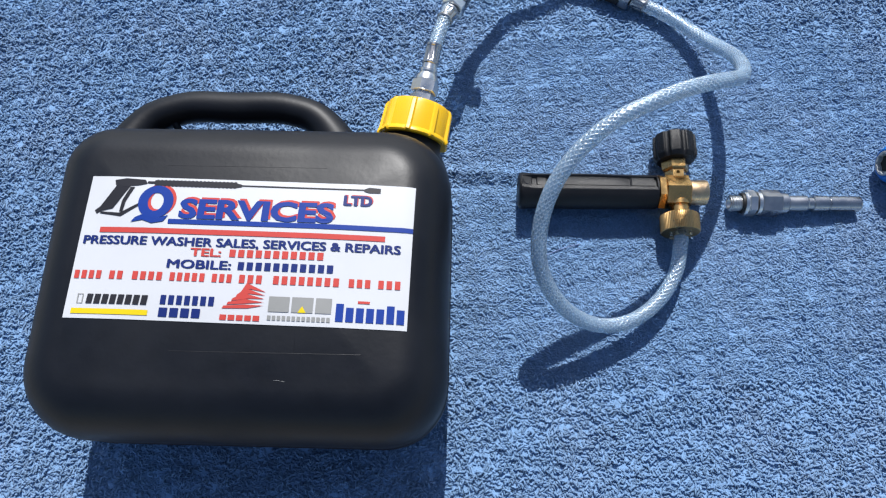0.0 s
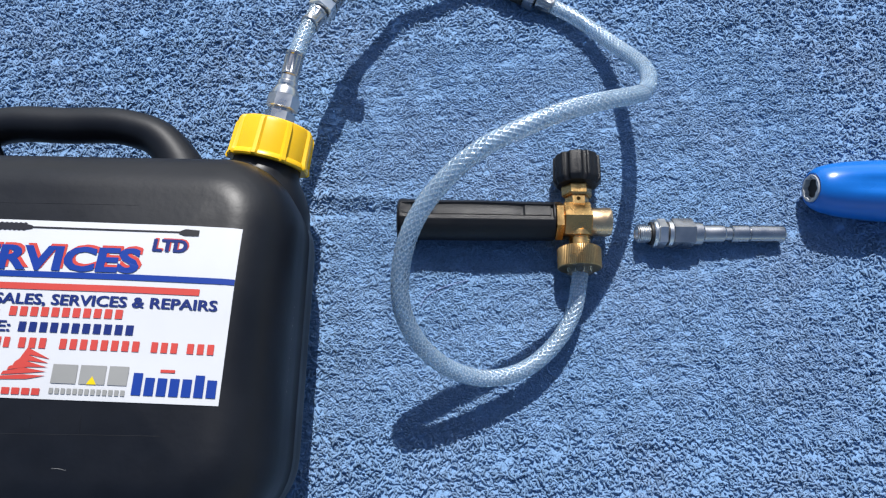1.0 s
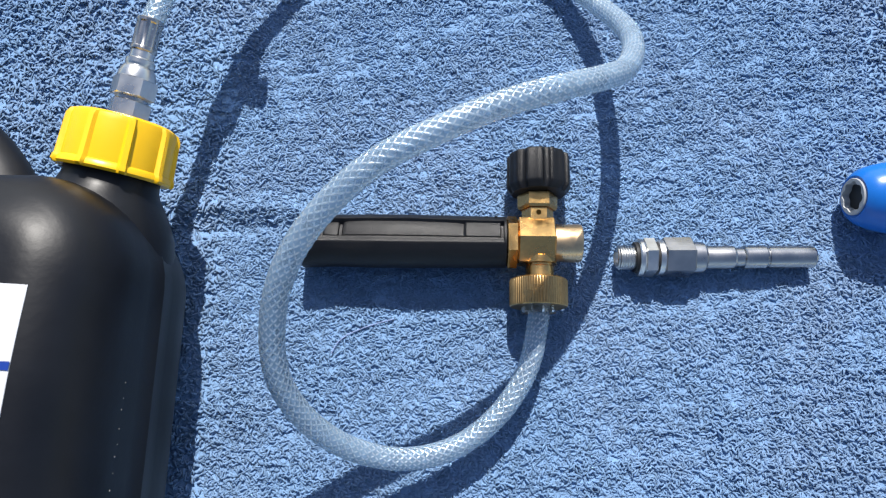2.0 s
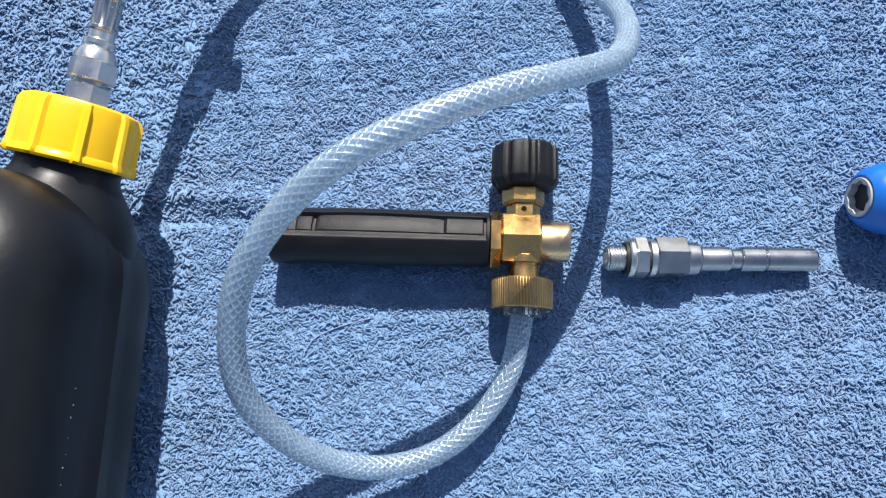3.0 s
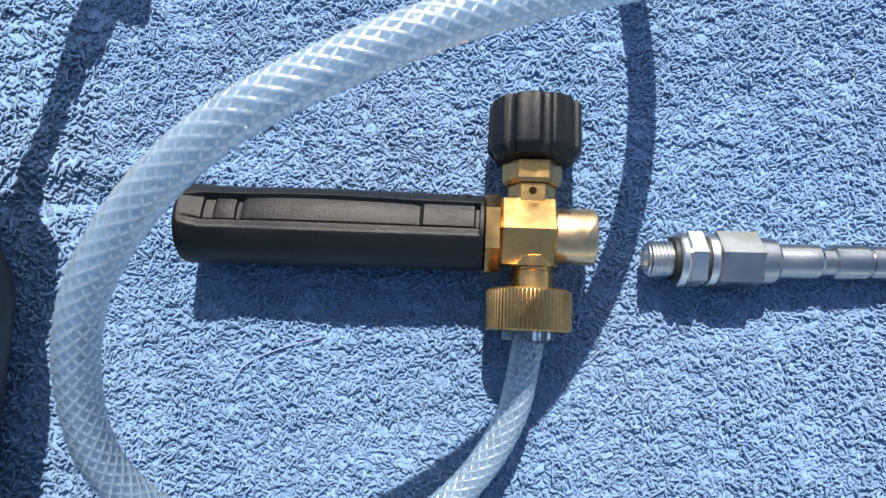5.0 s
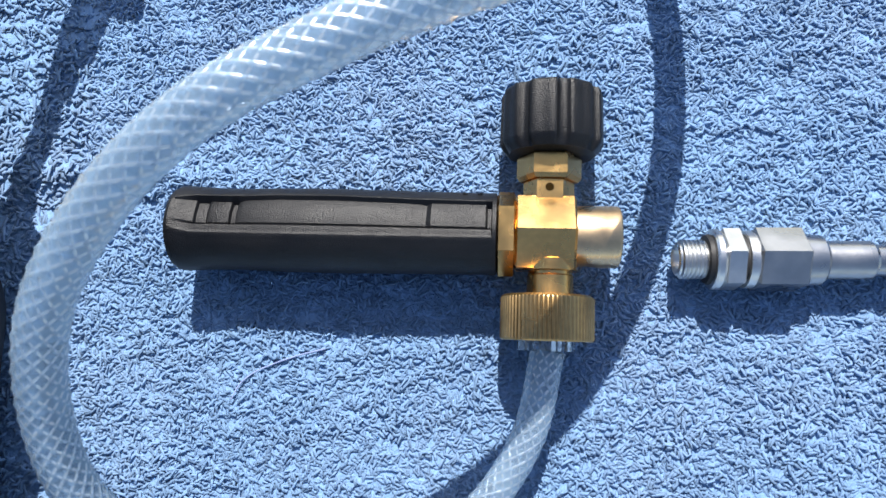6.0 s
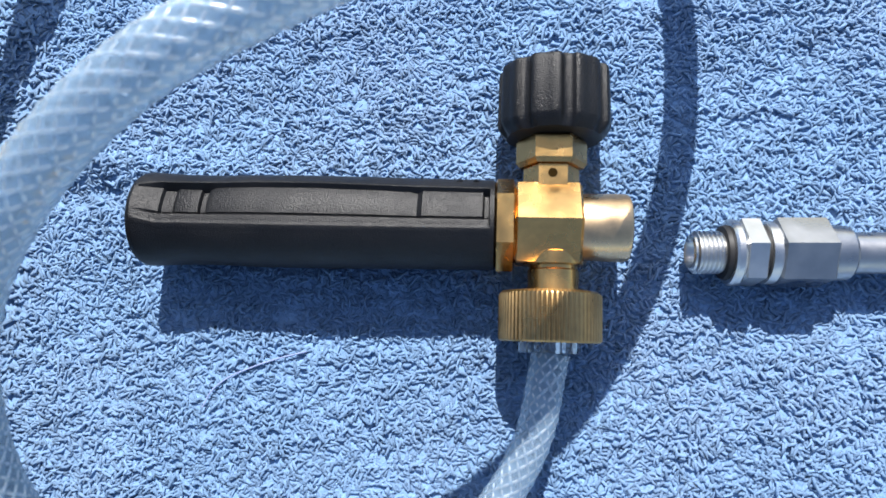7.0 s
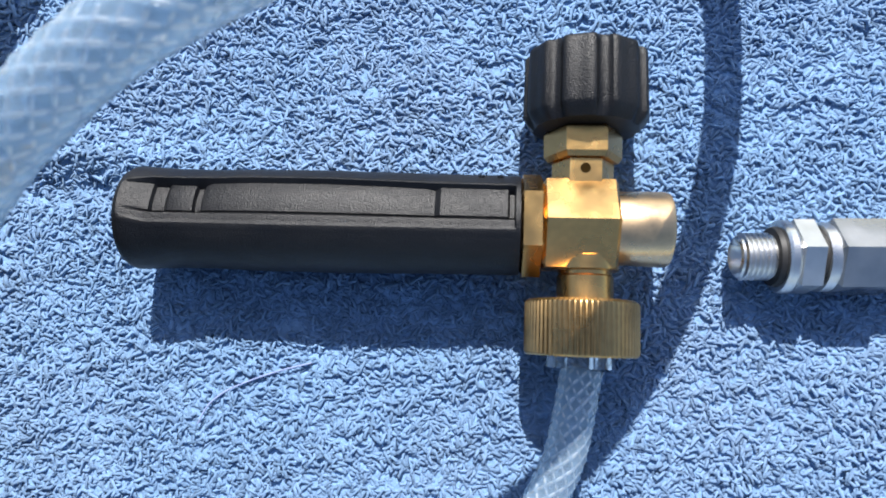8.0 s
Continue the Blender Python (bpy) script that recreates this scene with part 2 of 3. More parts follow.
def towel_height(x, y):
    """Soft unevenness of the cloth and a shallow crease beside the canister."""
    z = 0.0007 * np.sin(x * 31 + 1.3) * np.sin(y * 27 + 0.4) + 0.0005 * np.sin(x * 73 + y * 41)
    along = np.clip(1 - np.abs((x + 0.185) / 0.065) ** 2, 0, 1)
    z = z + along * 0.0026 * np.exp(-((y - 0.019 + 0.05 * (x + 0.185)) / 0.005) ** 2) - along * 0.0016 * np.exp(-((y - 0.007) / 0.005) ** 2)
    return z


def pile_shade(x, y):
    """Shade put into pile height, from 0 low and brighter to full and darker."""
    d = np.hypot((x + 0.06) / 0.20, (y - 0.035) / 0.145)
    t = np.clip((d - 0.75) / 0.8, 0, 1)
    return 0.72 * t * t * (3 - 2 * t)


towel = thing("beach_towel", (0, 0, 0), "blue looped terry towel spread flat, slightly creased", "towel")
X0, X1, Y0, Y1 = -0.76, 0.40, -0.34, 0.30
bm = bmesh.new()
nx, ny = 220, 180
xs, ys = np.linspace(X0, X1, nx), np.linspace(Y0, Y1, ny)
grid = [[bm.verts.new((x, y, towel_height(x, y) - 0.0007 - 0.0011 * pile_shade(x, y))) for x in xs] for y in ys]
for j in range(ny - 1):
    for i in range(nx - 1):
        bm.faces.new((grid[j][i], grid[j][i + 1], grid[j + 1][i + 1], grid[j + 1][i]))
rim = [grid[0][i] for i in range(nx)] + [grid[j][-1] for j in range(1, ny)] + [grid[-1][i] for i in range(nx - 2, -1, -1)] + [grid[j][0] for j in range(ny - 2, 0, -1)]
under = [bm.verts.new((v.co.x, v.co.y, -0.0118)) for v in rim]
for i in range(len(rim)):
    j = (i + 1) % len(rim)
    bm.faces.new((rim[i], rim[j], under[j], under[i]))
bm.faces.new(under)
part("cloth", bm, TERRY_BASE, towel)


waves = [(rng.normal(0, 330), rng.normal(0, 780), rng.uniform(0, 6.28)) for _ in range(26)]


def clump(x, y):
    """A patchy field from about -1 to 1, drawn out along the weave."""
    return sum(np.sin(a * x + b * y + c) for a, b, c in waves) / 5.0


def terry(count, box, hole, length, thick, segments, sides, seed, patchy=0.36):
    """Yarn loops scattered on a stretch of the towel, outside an inner stretch, as one mesh."""
    g = np.random.default_rng(seed)
    cols = int(math.sqrt(count * (box[1] - box[0]) / (box[3] - box[2])))
    rows_ = int(count / cols)
    cx, cy = np.meshgrid((np.arange(cols) + 0.5) / cols, (np.arange(rows_) + 0.5) / rows_)
    cx = box[0] + (box[1] - box[0]) * (cx.ravel() + g.normal(0, 0.42 / cols, cx.size))
    cy = box[2] + (box[3] - box[2]) * (cy.ravel() + g.normal(0, 0.42 / rows_, cy.size))
    if hole:
        keep = ~((cx > hole[0]) & (cx < hole[1]) & (cy > hole[2]) & (cy < hole[3]))
        keep &= ~((cx > -0.44) & (cx < -0.235) & (cy > -0.175) & (cy < -0.03))
        cx, cy = cx[keep], cy[keep]
    n = cx.size
    lean = 0.35 * np.sin(cx * 26 + 2 * np.sin(cy * 19)) * np.sin(cy * 23 + 1.0) - 0.12
    a = lean + g.normal(0, 0.56, n)
    L = length * g.uniform(0.6, 1.35, n)
    full = pile_shade(cx, cy)
    h = np.clip((0.0011 + g.uniform(0, 1, n) * (0.0009 + 0.0011 * full)) * (1 + (patchy + 0.06 * full) * clump(cx, cy)), 0.0003, 0.0046)
    curl = g.normal(0, 0.46, n) * L
    r = thick * g.uniform(0.8, 1.2, n)
    tilt = g.normal(0, 0.5, n)
    s = np.linspace(-1, 1, segments + 1)[None, :]
    dx, dy = np.cos(a)[:, None], np.sin(a)[:, None]
    bow = curl[:, None] * np.sin(s * math.pi * 0.8) * 0.6 + (tilt * h)[:, None] * (1 - s**2)
    px = cx[:, None] + dx * s * L[:, None] / 2 - dy * bow
    py = cy[:, None] + dy * s * L[:, None] / 2 + dx * bow
    pz = (towel_height(cx, cy) - 0.0016 - 0.0010 * full)[:, None] + h[:, None] * np.sqrt(np.clip(1 - s**2, 0, 1)) * (1 + 0.15 * s)
    P = np.stack([px, py, pz], -1)
    T = np.gradient(P, axis=1)
    T /= np.linalg.norm(T, axis=-1, keepdims=True)
    side = np.stack([-T[..., 1], T[..., 0], np.zeros_like(px)], -1)
    side /= np.linalg.norm(side, axis=-1, keepdims=True) + 1e-9
    up = np.cross(T, side)
    swell = (0.75 + 0.25 * np.sqrt(np.clip(1 - s**2, 0, 1)))[..., None, None]
    ang = np.arange(sides) * 2 * math.pi / sides + 0.4
    V = P[:, :, None] + swell * r[:, None, None, None] * (side[:, :, None] * np.cos(ang)[None, None, :, None] + up[:, :, None] * np.sin(ang)[None, None, :, None])
    V = V.reshape(-1, 3)
    base = np.arange(n)[:, None, None] * ((segments + 1) * sides)
    i, k = np.meshgrid(np.arange(segments), np.arange(sides), indexing="ij")
    k2 = (k + 1) % sides
    quad = np.stack([i * sides + k, i * sides + k2, (i + 1) * sides + k2, (i + 1) * sides + k], -1).reshape(1, -1, 4)
    F = (base + quad).reshape(-1, 4)
    me = bpy.data.meshes.new("terry_nap")
    me.vertices.add(len(V))
    me.vertices.foreach_set("co", V.ravel())
    me.loops.add(F.size)
    me.loops.foreach_set("vertex_index", F.ravel().astype(np.int32))
    me.polygons.add(len(F))
    me.polygons.foreach_set("loop_start", np.arange(0, F.size, 4, dtype=np.int32))
    me.polygons.foreach_set("use_smooth", np.ones(len(F), bool))
    me.update(calc_edges=True)
    me.materials.append(TERRY)
    ob = new("terry_nap", me)
    ob.parent = towel
    return tagged(ob, "blue cotton yarn loops", kind="stuff")


NEAR = (-0.20, 0.17, -0.15, 0.15)
VIEW = (-0.68, 0.27, -0.265, 0.22)
PACK = 300000
terry(1.75 * PACK * 0.37 * 0.30, NEAR, None, 0.0033, 0.00055, 3, 4, 3, 0.36)
terry(PACK * 0.80 * 0.485, VIEW, NEAR, 0.0040, 0.00074, 3, 3, 4, 0.46)
terry(85000 * 1.15 * 0.63, (X0 + 0.004, X1 - 0.004, Y0 + 0.004, Y1 - 0.004), VIEW, 0.0060, 0.00110, 3, 3, 5)

# A stray yarn lying on the towel.
yarn = thing("loose_thread", (-0.115, -0.05, 0), "thin mauve-blue stray yarn lying on the towel", "thread")
pts = glide([(x + 0.115, y + 0.05, 0.0016) for x, y in ((-0.134, -0.0627), (-0.131, -0.0569), (-0.1271, -0.0535), (-0.119, -0.0495), (-0.1106, -0.0464), (-0.1006, -0.0436))], 24)
part("yarn", tube(pts, 0.00027, 6), THREAD, yarn)

# ---- canister ----
can = thing("jerry_can", (-0.338, -0.104, 0), "black plastic jerry can with white label, lying flat on towel", "jerry can")
CX0, CX1, CY0, CY1, CT = -0.133, 0.1350, -0.1045, 0.1090, 0.1290
CR = (0.045, 0.042, 0.044, 0.036)
ROUND, RISE = 0.034, 0.040


def face_height(d):
    """The height of the canister's upper face at a distance in from its outline."""
    if d >= ROUND:
        return CT + 0.0026 * math.sin(min(1.0, (d - ROUND) / 0.06) * math.pi / 2)
    q = (ROUND - d) / ROUND
    return CT - RISE * (1 - math.sqrt(max(0.0, 1 - q**2.3)))


def droop(x, y):
    """The face falls away towards its shoulder, most below the neck."""
    return -0.0075 * max(0.0, (y - 0.015) / 0.09) ** 1.6 * (0.25 + 0.75 / (1 + math.exp(-(x - 0.03) / 0.025)))


def face_at_edge(x, y):
    return face_height(max(0.0, min(x - CX0, CX1 - x, y - CY0, CY1 - y))) + droop(x, y)


def can_ring(d, z, share=0.0):
    return [(x, y, z + share * droop(x, y)) for x, y in rounded(CX0 + d, CX1 - d, CY0 + d, CY1 - d, [max(r - d * 0.9, 0.003) for r in CR], 10, 16)]


loops = [can_ring(0.07, 0.002), can_ring(0.036, 0.001)]
loops += [can_ring(0.036 * (1 - math.sin(radians(a))), 0.001 + 0.044 * (1 - math.cos(radians(a)))) for a in range(8, 91, 8)]
loops += [can_ring(0.0, 0.05), can_ring(-0.0001, 0.0597), can_ring(-0.0005, 0.0603), can_ring(-0.0005, 0.0611), can_ring(-0.0001, 0.0617), can_ring(0.0, 0.075)]
steps = [ROUND * (1 - math.cos(radians(a))) for a in range(0, 91, 6)] + [0.039 + 0.005 * i for i in range(13)]
loops += [can_ring(d, face_height(d), min(1.0, 0.2 + d / 0.02)) for d in steps]
can_body = part("body", rings(loops), BLACK_CAN, can)

# The carrying handle: a swept bar that widens at its feet.
hp = glide([(-0.124, 0.0915, 0.058), (-0.116, 0.1175, 0.059), (-0.100, 0.1395, 0.059), (-0.080, 0.1480, 0.059), (-0.034, 0.1495, 0.059), (0.006, 0.1485, 0.059), (0.027, 0.1415, 0.059), (0.045, 0.1225, 0.059), (0.057, 0.0915, 0.058)], 60)
hr = [0.0121 + 0.009 * (abs(i - 29.5) / 29.5) ** 5 for i in range(60)]
grip = part("handle", tube(hp, hr, 24), BLACK_CAN, can)
part("rib", tube(glide([(-0.083, 0.138, 0.060), (-0.079, 0.124, 0.052), (-0.088, 0.100, 0.045)], 10), 0.003, 8), BLACK_CAN, grip)

part("scuff_mark", tube([(x, y, face_height(y - CY0) + 0.0001) for x, y in ((0.034, -0.0690), (0.037, -0.0688), (0.041, -0.0696))], 0.00008, 6), INK_GREY, can_body, "pale scratch")
# A row of pale flecks down the flank beside the neck.
flecks = random.Random(4)
for k in range(9):
    y = 0.022 - 0.0062 * k + flecks.uniform(-0.001, 0.001)
    z = 0.0862 + 0.002 * (k / 8) ** 2 + flecks.uniform(-0.0004, 0.0004)
    size = flecks.uniform(0.00008, 0.00018)
    part("scuff_mark", tube([(CX1 + 0.0001, y, z), (CX1 + 0.0001, y - size * 3, z + size)], size, 6), INK_GREY, can_body, "pale fleck")
# Faint moulded lines above and below the label.
for line in (((-0.030, -0.0530), (0.085, -0.0530)), ((0.045, -0.0530), (0.045, -0.0440)), ((-0.050, 0.0680), (0.055, 0.0680)), ((0.020, -0.0490), (0.020, -0.0440))):
    (xa, ya), (xb, yb) = line
    run = [(xa + (xb - xa) * k / 12, ya + (yb - ya) * k / 12) for k in range(13)]
    part("moulded_line", tube([(x, y, face_at_edge(x, y)) for x, y in run], 0.00014, 6), BLACK_CAN, can_body)
NECK = Vector((0.1015, 0.1095, 0.0595))
NWAY = Vector((0.19, 0.97, 0.15)).normalized()
part("neck", lathe(NECK, NWAY, [(-0.03, 0.038), (-0.014, 0.0345), (-0.005, 0.0300), (0.001, 0.0262), (0.0045, 0.0236), (0.008, 0.0222), (0.017, 0.0214), (0.025, 0.021)], 48), BLACK_CAN, can)
cap_bm = bmesh.new()
w, s_, u_ = axes_of(NWAY)


def cap_ring(d, r, ridge):
    out = []
    for i in range(144):
        a = 2 * math.pi * i / 144
        k = (i % 16)
        out.append(NECK + w * d + (s_ * math.sin(a) + u_ * math.cos(a)) * (r + (ridge if k in (0, 1, 2) else 0.0)))
    return out


C0 = 0.0118
loops = [cap_ring(C0 + 0.010, 0.0215, 0), cap_ring(C0, 0.0222, 0), cap_ring(C0 - 0.0002, 0.0258, 0.0013), cap_ring(C0 + 0.0010, 0.0266, 0.0015), cap_ring(C0 + 0.0032, 0.0262, 0.0015),
         cap_ring(C0 + 0.0042, 0.0252, 0.0020), cap_ring(C0 + 0.0236, 0.0247, 0.0016), cap_ring(C0 + 0.0262, 0.0239, 0.0010), cap_ring(C0 + 0.0274, 0.0222, 0.0), cap_ring(C0 + 0.0277, 0.0140, 0.0), cap_ring(C0 + 0.0277, 0.0060, 0.0)]
cap = part("screw_cap", rings(loops), YELLOW, can, "ribbed yellow plastic screw cap")

# The metal tail that screws into the cap.
FIT = C0 + 0.0275
fitting = thing("hose_tail", tuple(can.matrix_world @ NECK), "zinc-plated hexagon hose tail screwed into the yellow cap", "fitting")
part("lower_nut", hexagon((0, 0, 0), NWAY, FIT, FIT + 0.0098, 0.0099, 0.30), STEEL, fitting)
part("collar", lathe((0, 0, 0), NWAY, [(FIT + 0.0094, 0.0076), (FIT + 0.0120, 0.0076)], 32), STEEL_GREY, fitting)
part("upper_nut", hexagon((0, 0, 0), NWAY, FIT + 0.0116, FIT + 0.0212, 0.0105, 0.22), STEEL, fitting)
part("cone", lathe((0, 0, 0), NWAY, [(FIT + 0.0208, 0.0092), (FIT + 0.0235, 0.0089), (FIT + 0.0262, 0.0078), (FIT + 0.0275, 0.0066), (FIT + 0.0285, 0.0070), (FIT + 0.0305, 0.0070), (FIT + 0.0315, 0.0058), (FIT + 0.036, 0.0056)], 40), STEEL, fitting, "", 20)


def crimp(name, origin, way, start, end, r, owner, mat=STEEL_GREY):
    """A crimped sleeve with flat flutes."""
    w, s, u = axes_of(way)
    o = Vector(origin)
    loops = []
    for d, k, f in ((start, 0.9, 0), (start + 0.0006, 1.0, 0.0), (start + 0.002, 1.0, 0.0), (start + 0.0026, 0.95, 1.0), (end - 0.0026, 0.95, 1.0), (end - 0.002, 1.0, 0.0), (end - 0.0006, 1.0, 0.0), (end, 0.9, 0)):
        loops.append([o + w * d + (s * math.sin(2 * math.pi * i / 64) + u * math.cos(2 * math.pi * i / 64)) * r * (k - f * 0.10 * (1 + math.cos(16 * math.pi * i / 64)) / 2) for i in range(64)])
    return part(name, rings(loops), mat, owner)


crimp("ferrule", (0, 0, 0), NWAY, FIT + 0.035, FIT + 0.052, 0.0064, fitting)

# ---- label ----
LX0, LX1, LY0, LY1 = -0.0978, 0.1122, -0.0360, 0.0575


def face_at(x, y):
    """Height of the canister's face under a point of the label."""
    d = min(x - CX0, CX1 - x, y - CY0, CY1 - y)
    return face_height(max(d, 0.0)) + droop(x, y)


def spot(a, b):
    """The place on the can of a point of the label, in shares of its width and height from its upper left corner."""
    x, y = (a - 0.5) * (LX1 - LX0), (0.5 - b) * (LY1 - LY0)
    c, s = math.cos(radians(-1.15)), math.sin(radians(-1.15))
    return (LX0 + LX1) / 2 + x * c - y * s, (LY0 + LY1) / 2 + x * s + y * c


sticker = thing("label_sticker", tuple(can.location), "white printed vinyl label stuck on the black can", "label")
LW, LH = LX1 - LX0, LY1 - LY0


def printed(name, polys, mat, lift, parent=None, label=""):
    """Flat print on the label from outlines given in shares of its width and height, from its upper left corner."""
    bm = bmesh.new()
    for poly in polys:
        vs = []
        for a, b in poly:
            x, y = spot(a, b)
            vs.append(bm.verts.new((x, y, face_at(x, y) + lift)))
        f = bm.faces.new(vs)
    bmesh.ops.triangulate(bm, faces=bm.faces)
    return part(name, bm, mat, parent or sticker, label)


bm = bmesh.new()
gx, gy = 44, 22
top = []
for j in range(gy + 1):
    row = []
    for i in range(gx + 1):
        x, y = spot(i / gx, 1 - j / gy)
        row.append(bm.verts.new((x, y, face_at(x, y) + 0.0004)))
    top.append(row)
for j in range(gy):
    for i in range(gx):
        bm.faces.new((top[j][i], top[j][i + 1], top[j + 1][i + 1], top[j + 1][i]))
edge = [top[0][i] for i in range(gx + 1)] + [top[j][gx] for j in range(1, gy + 1)] + [top[gy][i] for i in range(gx - 1, -1, -1)] + [top[j][0] for j in range(gy - 1, 0, -1)]
below = [bm.verts.new((v.co.x, v.co.y, v.co.z - 0.0003)) for v in edge]
for i in range(len(edge)):
    j = (i + 1) % len(edge)
    bm.faces.new((edge[i], edge[j], below[j], below[i]))
part("sheet", bm, PAPER, sticker)


def bar(a0, b0, a1, b1, lean=0.0, cut=8):
    """A bar on the label, in short pieces so that it follows the face."""
    up = [(a0 + (a1 - a0) * i / cut + lean, b0) for i in range(cut + 1)]
    dn = [(a0 + (a1 - a0) * i / cut, b1) for i in range(cut, -1, -1)]
    return up + dn


PRINT = 0.0008


def pieces(name, polys, mat, lift):
    """Each outline as a part of its own."""
    for poly in polys:
        printed(name, [poly], mat, lift)



def lettering(name, text, a0, a1, b0, b1, mat, bold=0.012, lift=PRINT):
    """A line of letters fitted between shares a0 and a1, cap height b0 to b1."""
    cu = bpy.data.curves.new(name, "FONT")
    cu.body, cu.size, cu.offset, cu.resolution_u = text, 1.0, bold, 3
    tmp = bpy.data.objects.new(name, cu)
    scene.collection.objects.link(tmp)
    bpy.context.view_layer.update()
    me = bpy.data.meshes.new_from_object(tmp.evaluated_get(bpy.context.evaluated_depsgraph_get()))
    bpy.data.objects.remove(tmp)
    co = np.empty(len(me.vertices) * 3)
    me.vertices.foreach_get("co", co)
    co = co.reshape(-1, 3)
    capital = 0.73
    me.calc_loop_triangles()
    tris = [tuple(t.vertices) for t in me.loop_triangles]
    a = a0 + (a1 - a0) * (co[:, 0] - co[:, 0].min()) / np.ptp(co[:, 0])
    b = b1 - (b1 - b0) * co[:, 1] / capital
    verts, faces = [], []
    for k in range(4):
        base = len(verts)
        for p, q in zip(a, b):
            x, y = spot(p + (k - 1.5) * 0.0013, q + (k % 2 - 0.5) * 0.003)
            verts.append((x, y, face_at(x, y) + lift + 0.00003 * k))
        faces += [(i + base, j + base, m + base) for i, j, m in tris]
    me = bpy.data.meshes.new(name)
    me.from_pydata(verts, [], faces)
    me.materials.append(mat)
    ob = new(name, me)
    ob.parent = sticker
    return ob


lettering("trade_line", "PRESSURE WASHER SALES, SERVICES & REPAIRS", 0.017, 0.967, 0.432, 0.492, INK_NAVY, 0.0)
lettering("tel_word", "TEL:", 0.350, 0.440, 0.504, 0.560, INK_RED, 0.0)
pieces("tel_number", [bar(0.466 + 0.026 * i, 0.508, 0.484 + 0.026 * i, 0.560, cut=2) for i in range(11)], INK_RED, PRINT)
lettering("mobile_word", "MOBILE:", 0.287, 0.475, 0.586, 0.646, INK_NAVY, 0.0)
pieces("mobile_number", [bar(0.496 + 0.0262 * i, 0.592, 0.514 + 0.0262 * i, 0.646, cut=2) for i in range(11)], INK_NAVY, PRINT)
words = ((0.010, 0.100), (0.118, 0.166), (0.188, 0.285), (0.300, 0.410), (0.425, 0.490), (0.505, 0.580), (0.605, 0.805), (0.825, 0.895), (0.910, 0.982))
strips = []
for a, b in words:
    count = max(2, round((b - a) / 0.024))
    strips += [bar(a + (b - a) * i / count, 0.678, a + (b - a) * (i + 0.66) / count, 0.734, cut=2) for i in range(count)]
pieces("address_bar", strips, INK_RED, PRINT)
printed("blue_rule", [bar(0.265, 0.306, 1.0, 0.340, cut=24)], INK_BLUE, PRINT)
printed("red_rule", [bar(0.060, 0.374, 0.920, 0.411, cut=24)], INK_RED, PRINT)


def ring_poly(ca, cb, ra, rb, n=40, hole=0.55):
    """A round letterlike ring in two halves."""
    halves = []
    for k in (0, 1):
        arc = [math.pi * (i / (n // 2)) + math.pi * k for i in range(n // 2 + 1)]
        halves.append([(ca + ra * math.cos(t), cb + rb * math.sin(t)) for t in arc] + [(ca + ra * hole * 0.8 * math.cos(t), cb + rb * hole * math.sin(t)) for t in reversed(arc)])
    return halves


tail = [(0.162, 0.300), (0.180, 0.280), (0.235, 0.300), (0.262, 0.278), (0.250, 0.325), (0.215, 0.340), (0.185, 0.318), (0.150, 0.335)]
printed("emblem_shadow", ring_poly(0.224, 0.172, 0.054, 0.122), INK_RED, PRINT - 0.0002)
printed("emblem", ring_poly(0.216, 0.184, 0.054, 0.122), INK_BLUE, PRINT)
printed("emblem_tail", [tail], INK_BLUE, PRINT + 0.0001)
lettering("headline_shadow", "SERVICES", 0.300, 0.766, 0.138, 0.278, INK_RED, 0.03, PRINT - 0.0002)
lettering("headline", "SERVICES", 0.294, 0.760, 0.152, 0.292, INK_BLUE, 0.03)
lettering("suffix_shadow", "LTD", 0.791, 0.874, 0.082, 0.156, INK_RED, 0.02, PRINT - 0.0002)
lettering("suffix", "LTD", 0.788, 0.871, 0.088, 0.162, INK_NAVY, 0.02)
# Picture of a trigger gun with its lance.
printed("gun_picture", [
    [(0.075, 0.028), (0.110, 0.012), (0.170, 0.020), (0.178, 0.050), (0.150, 0.066), (0.110, 0.075), (0.080, 0.066)],
    [(0.085, 0.062), (0.128, 0.070), (0.096, 0.200), (0.085, 0.240), (0.050, 0.260), (0.038, 0.280), (0.030, 0.255), (0.045, 0.225)],
    [(0.128, 0.078), (0.142, 0.078), (0.122, 0.190), (0.118, 0.265), (0.108, 0.262), (0.110, 0.180)],
    [(0.050, 0.262), (0.110, 0.270), (0.165, 0.195), (0.170, 0.210), (0.115, 0.296), (0.048, 0.276)],
    bar(0.178, 0.030, 0.200, 0.048, 0, 2), bar(0.200, 0.020, 0.455, 0.062, 0, 12),
    [(0.455, 0.026), (0.470, 0.034), (0.470, 0.054), (0.455, 0.060)],
    bar(0.470, 0.038, 0.850, 0.048, 0.0, 16), [(0.845, 0.038), (0.860, 0.022), (0.895, 0.026), (0.895, 0.062), (0.860, 0.064), (0.845, 0.054)],
], INK_BLACK, PRINT - 0.0001)
printed("gun_picture_ridge", [bar(0.206 + 0.012 * i, 0.016, 0.212 + 0.012 * i, 0.066, 0, 2) for i in range(21)], INK_BLACK, PRINT - 0.00015)
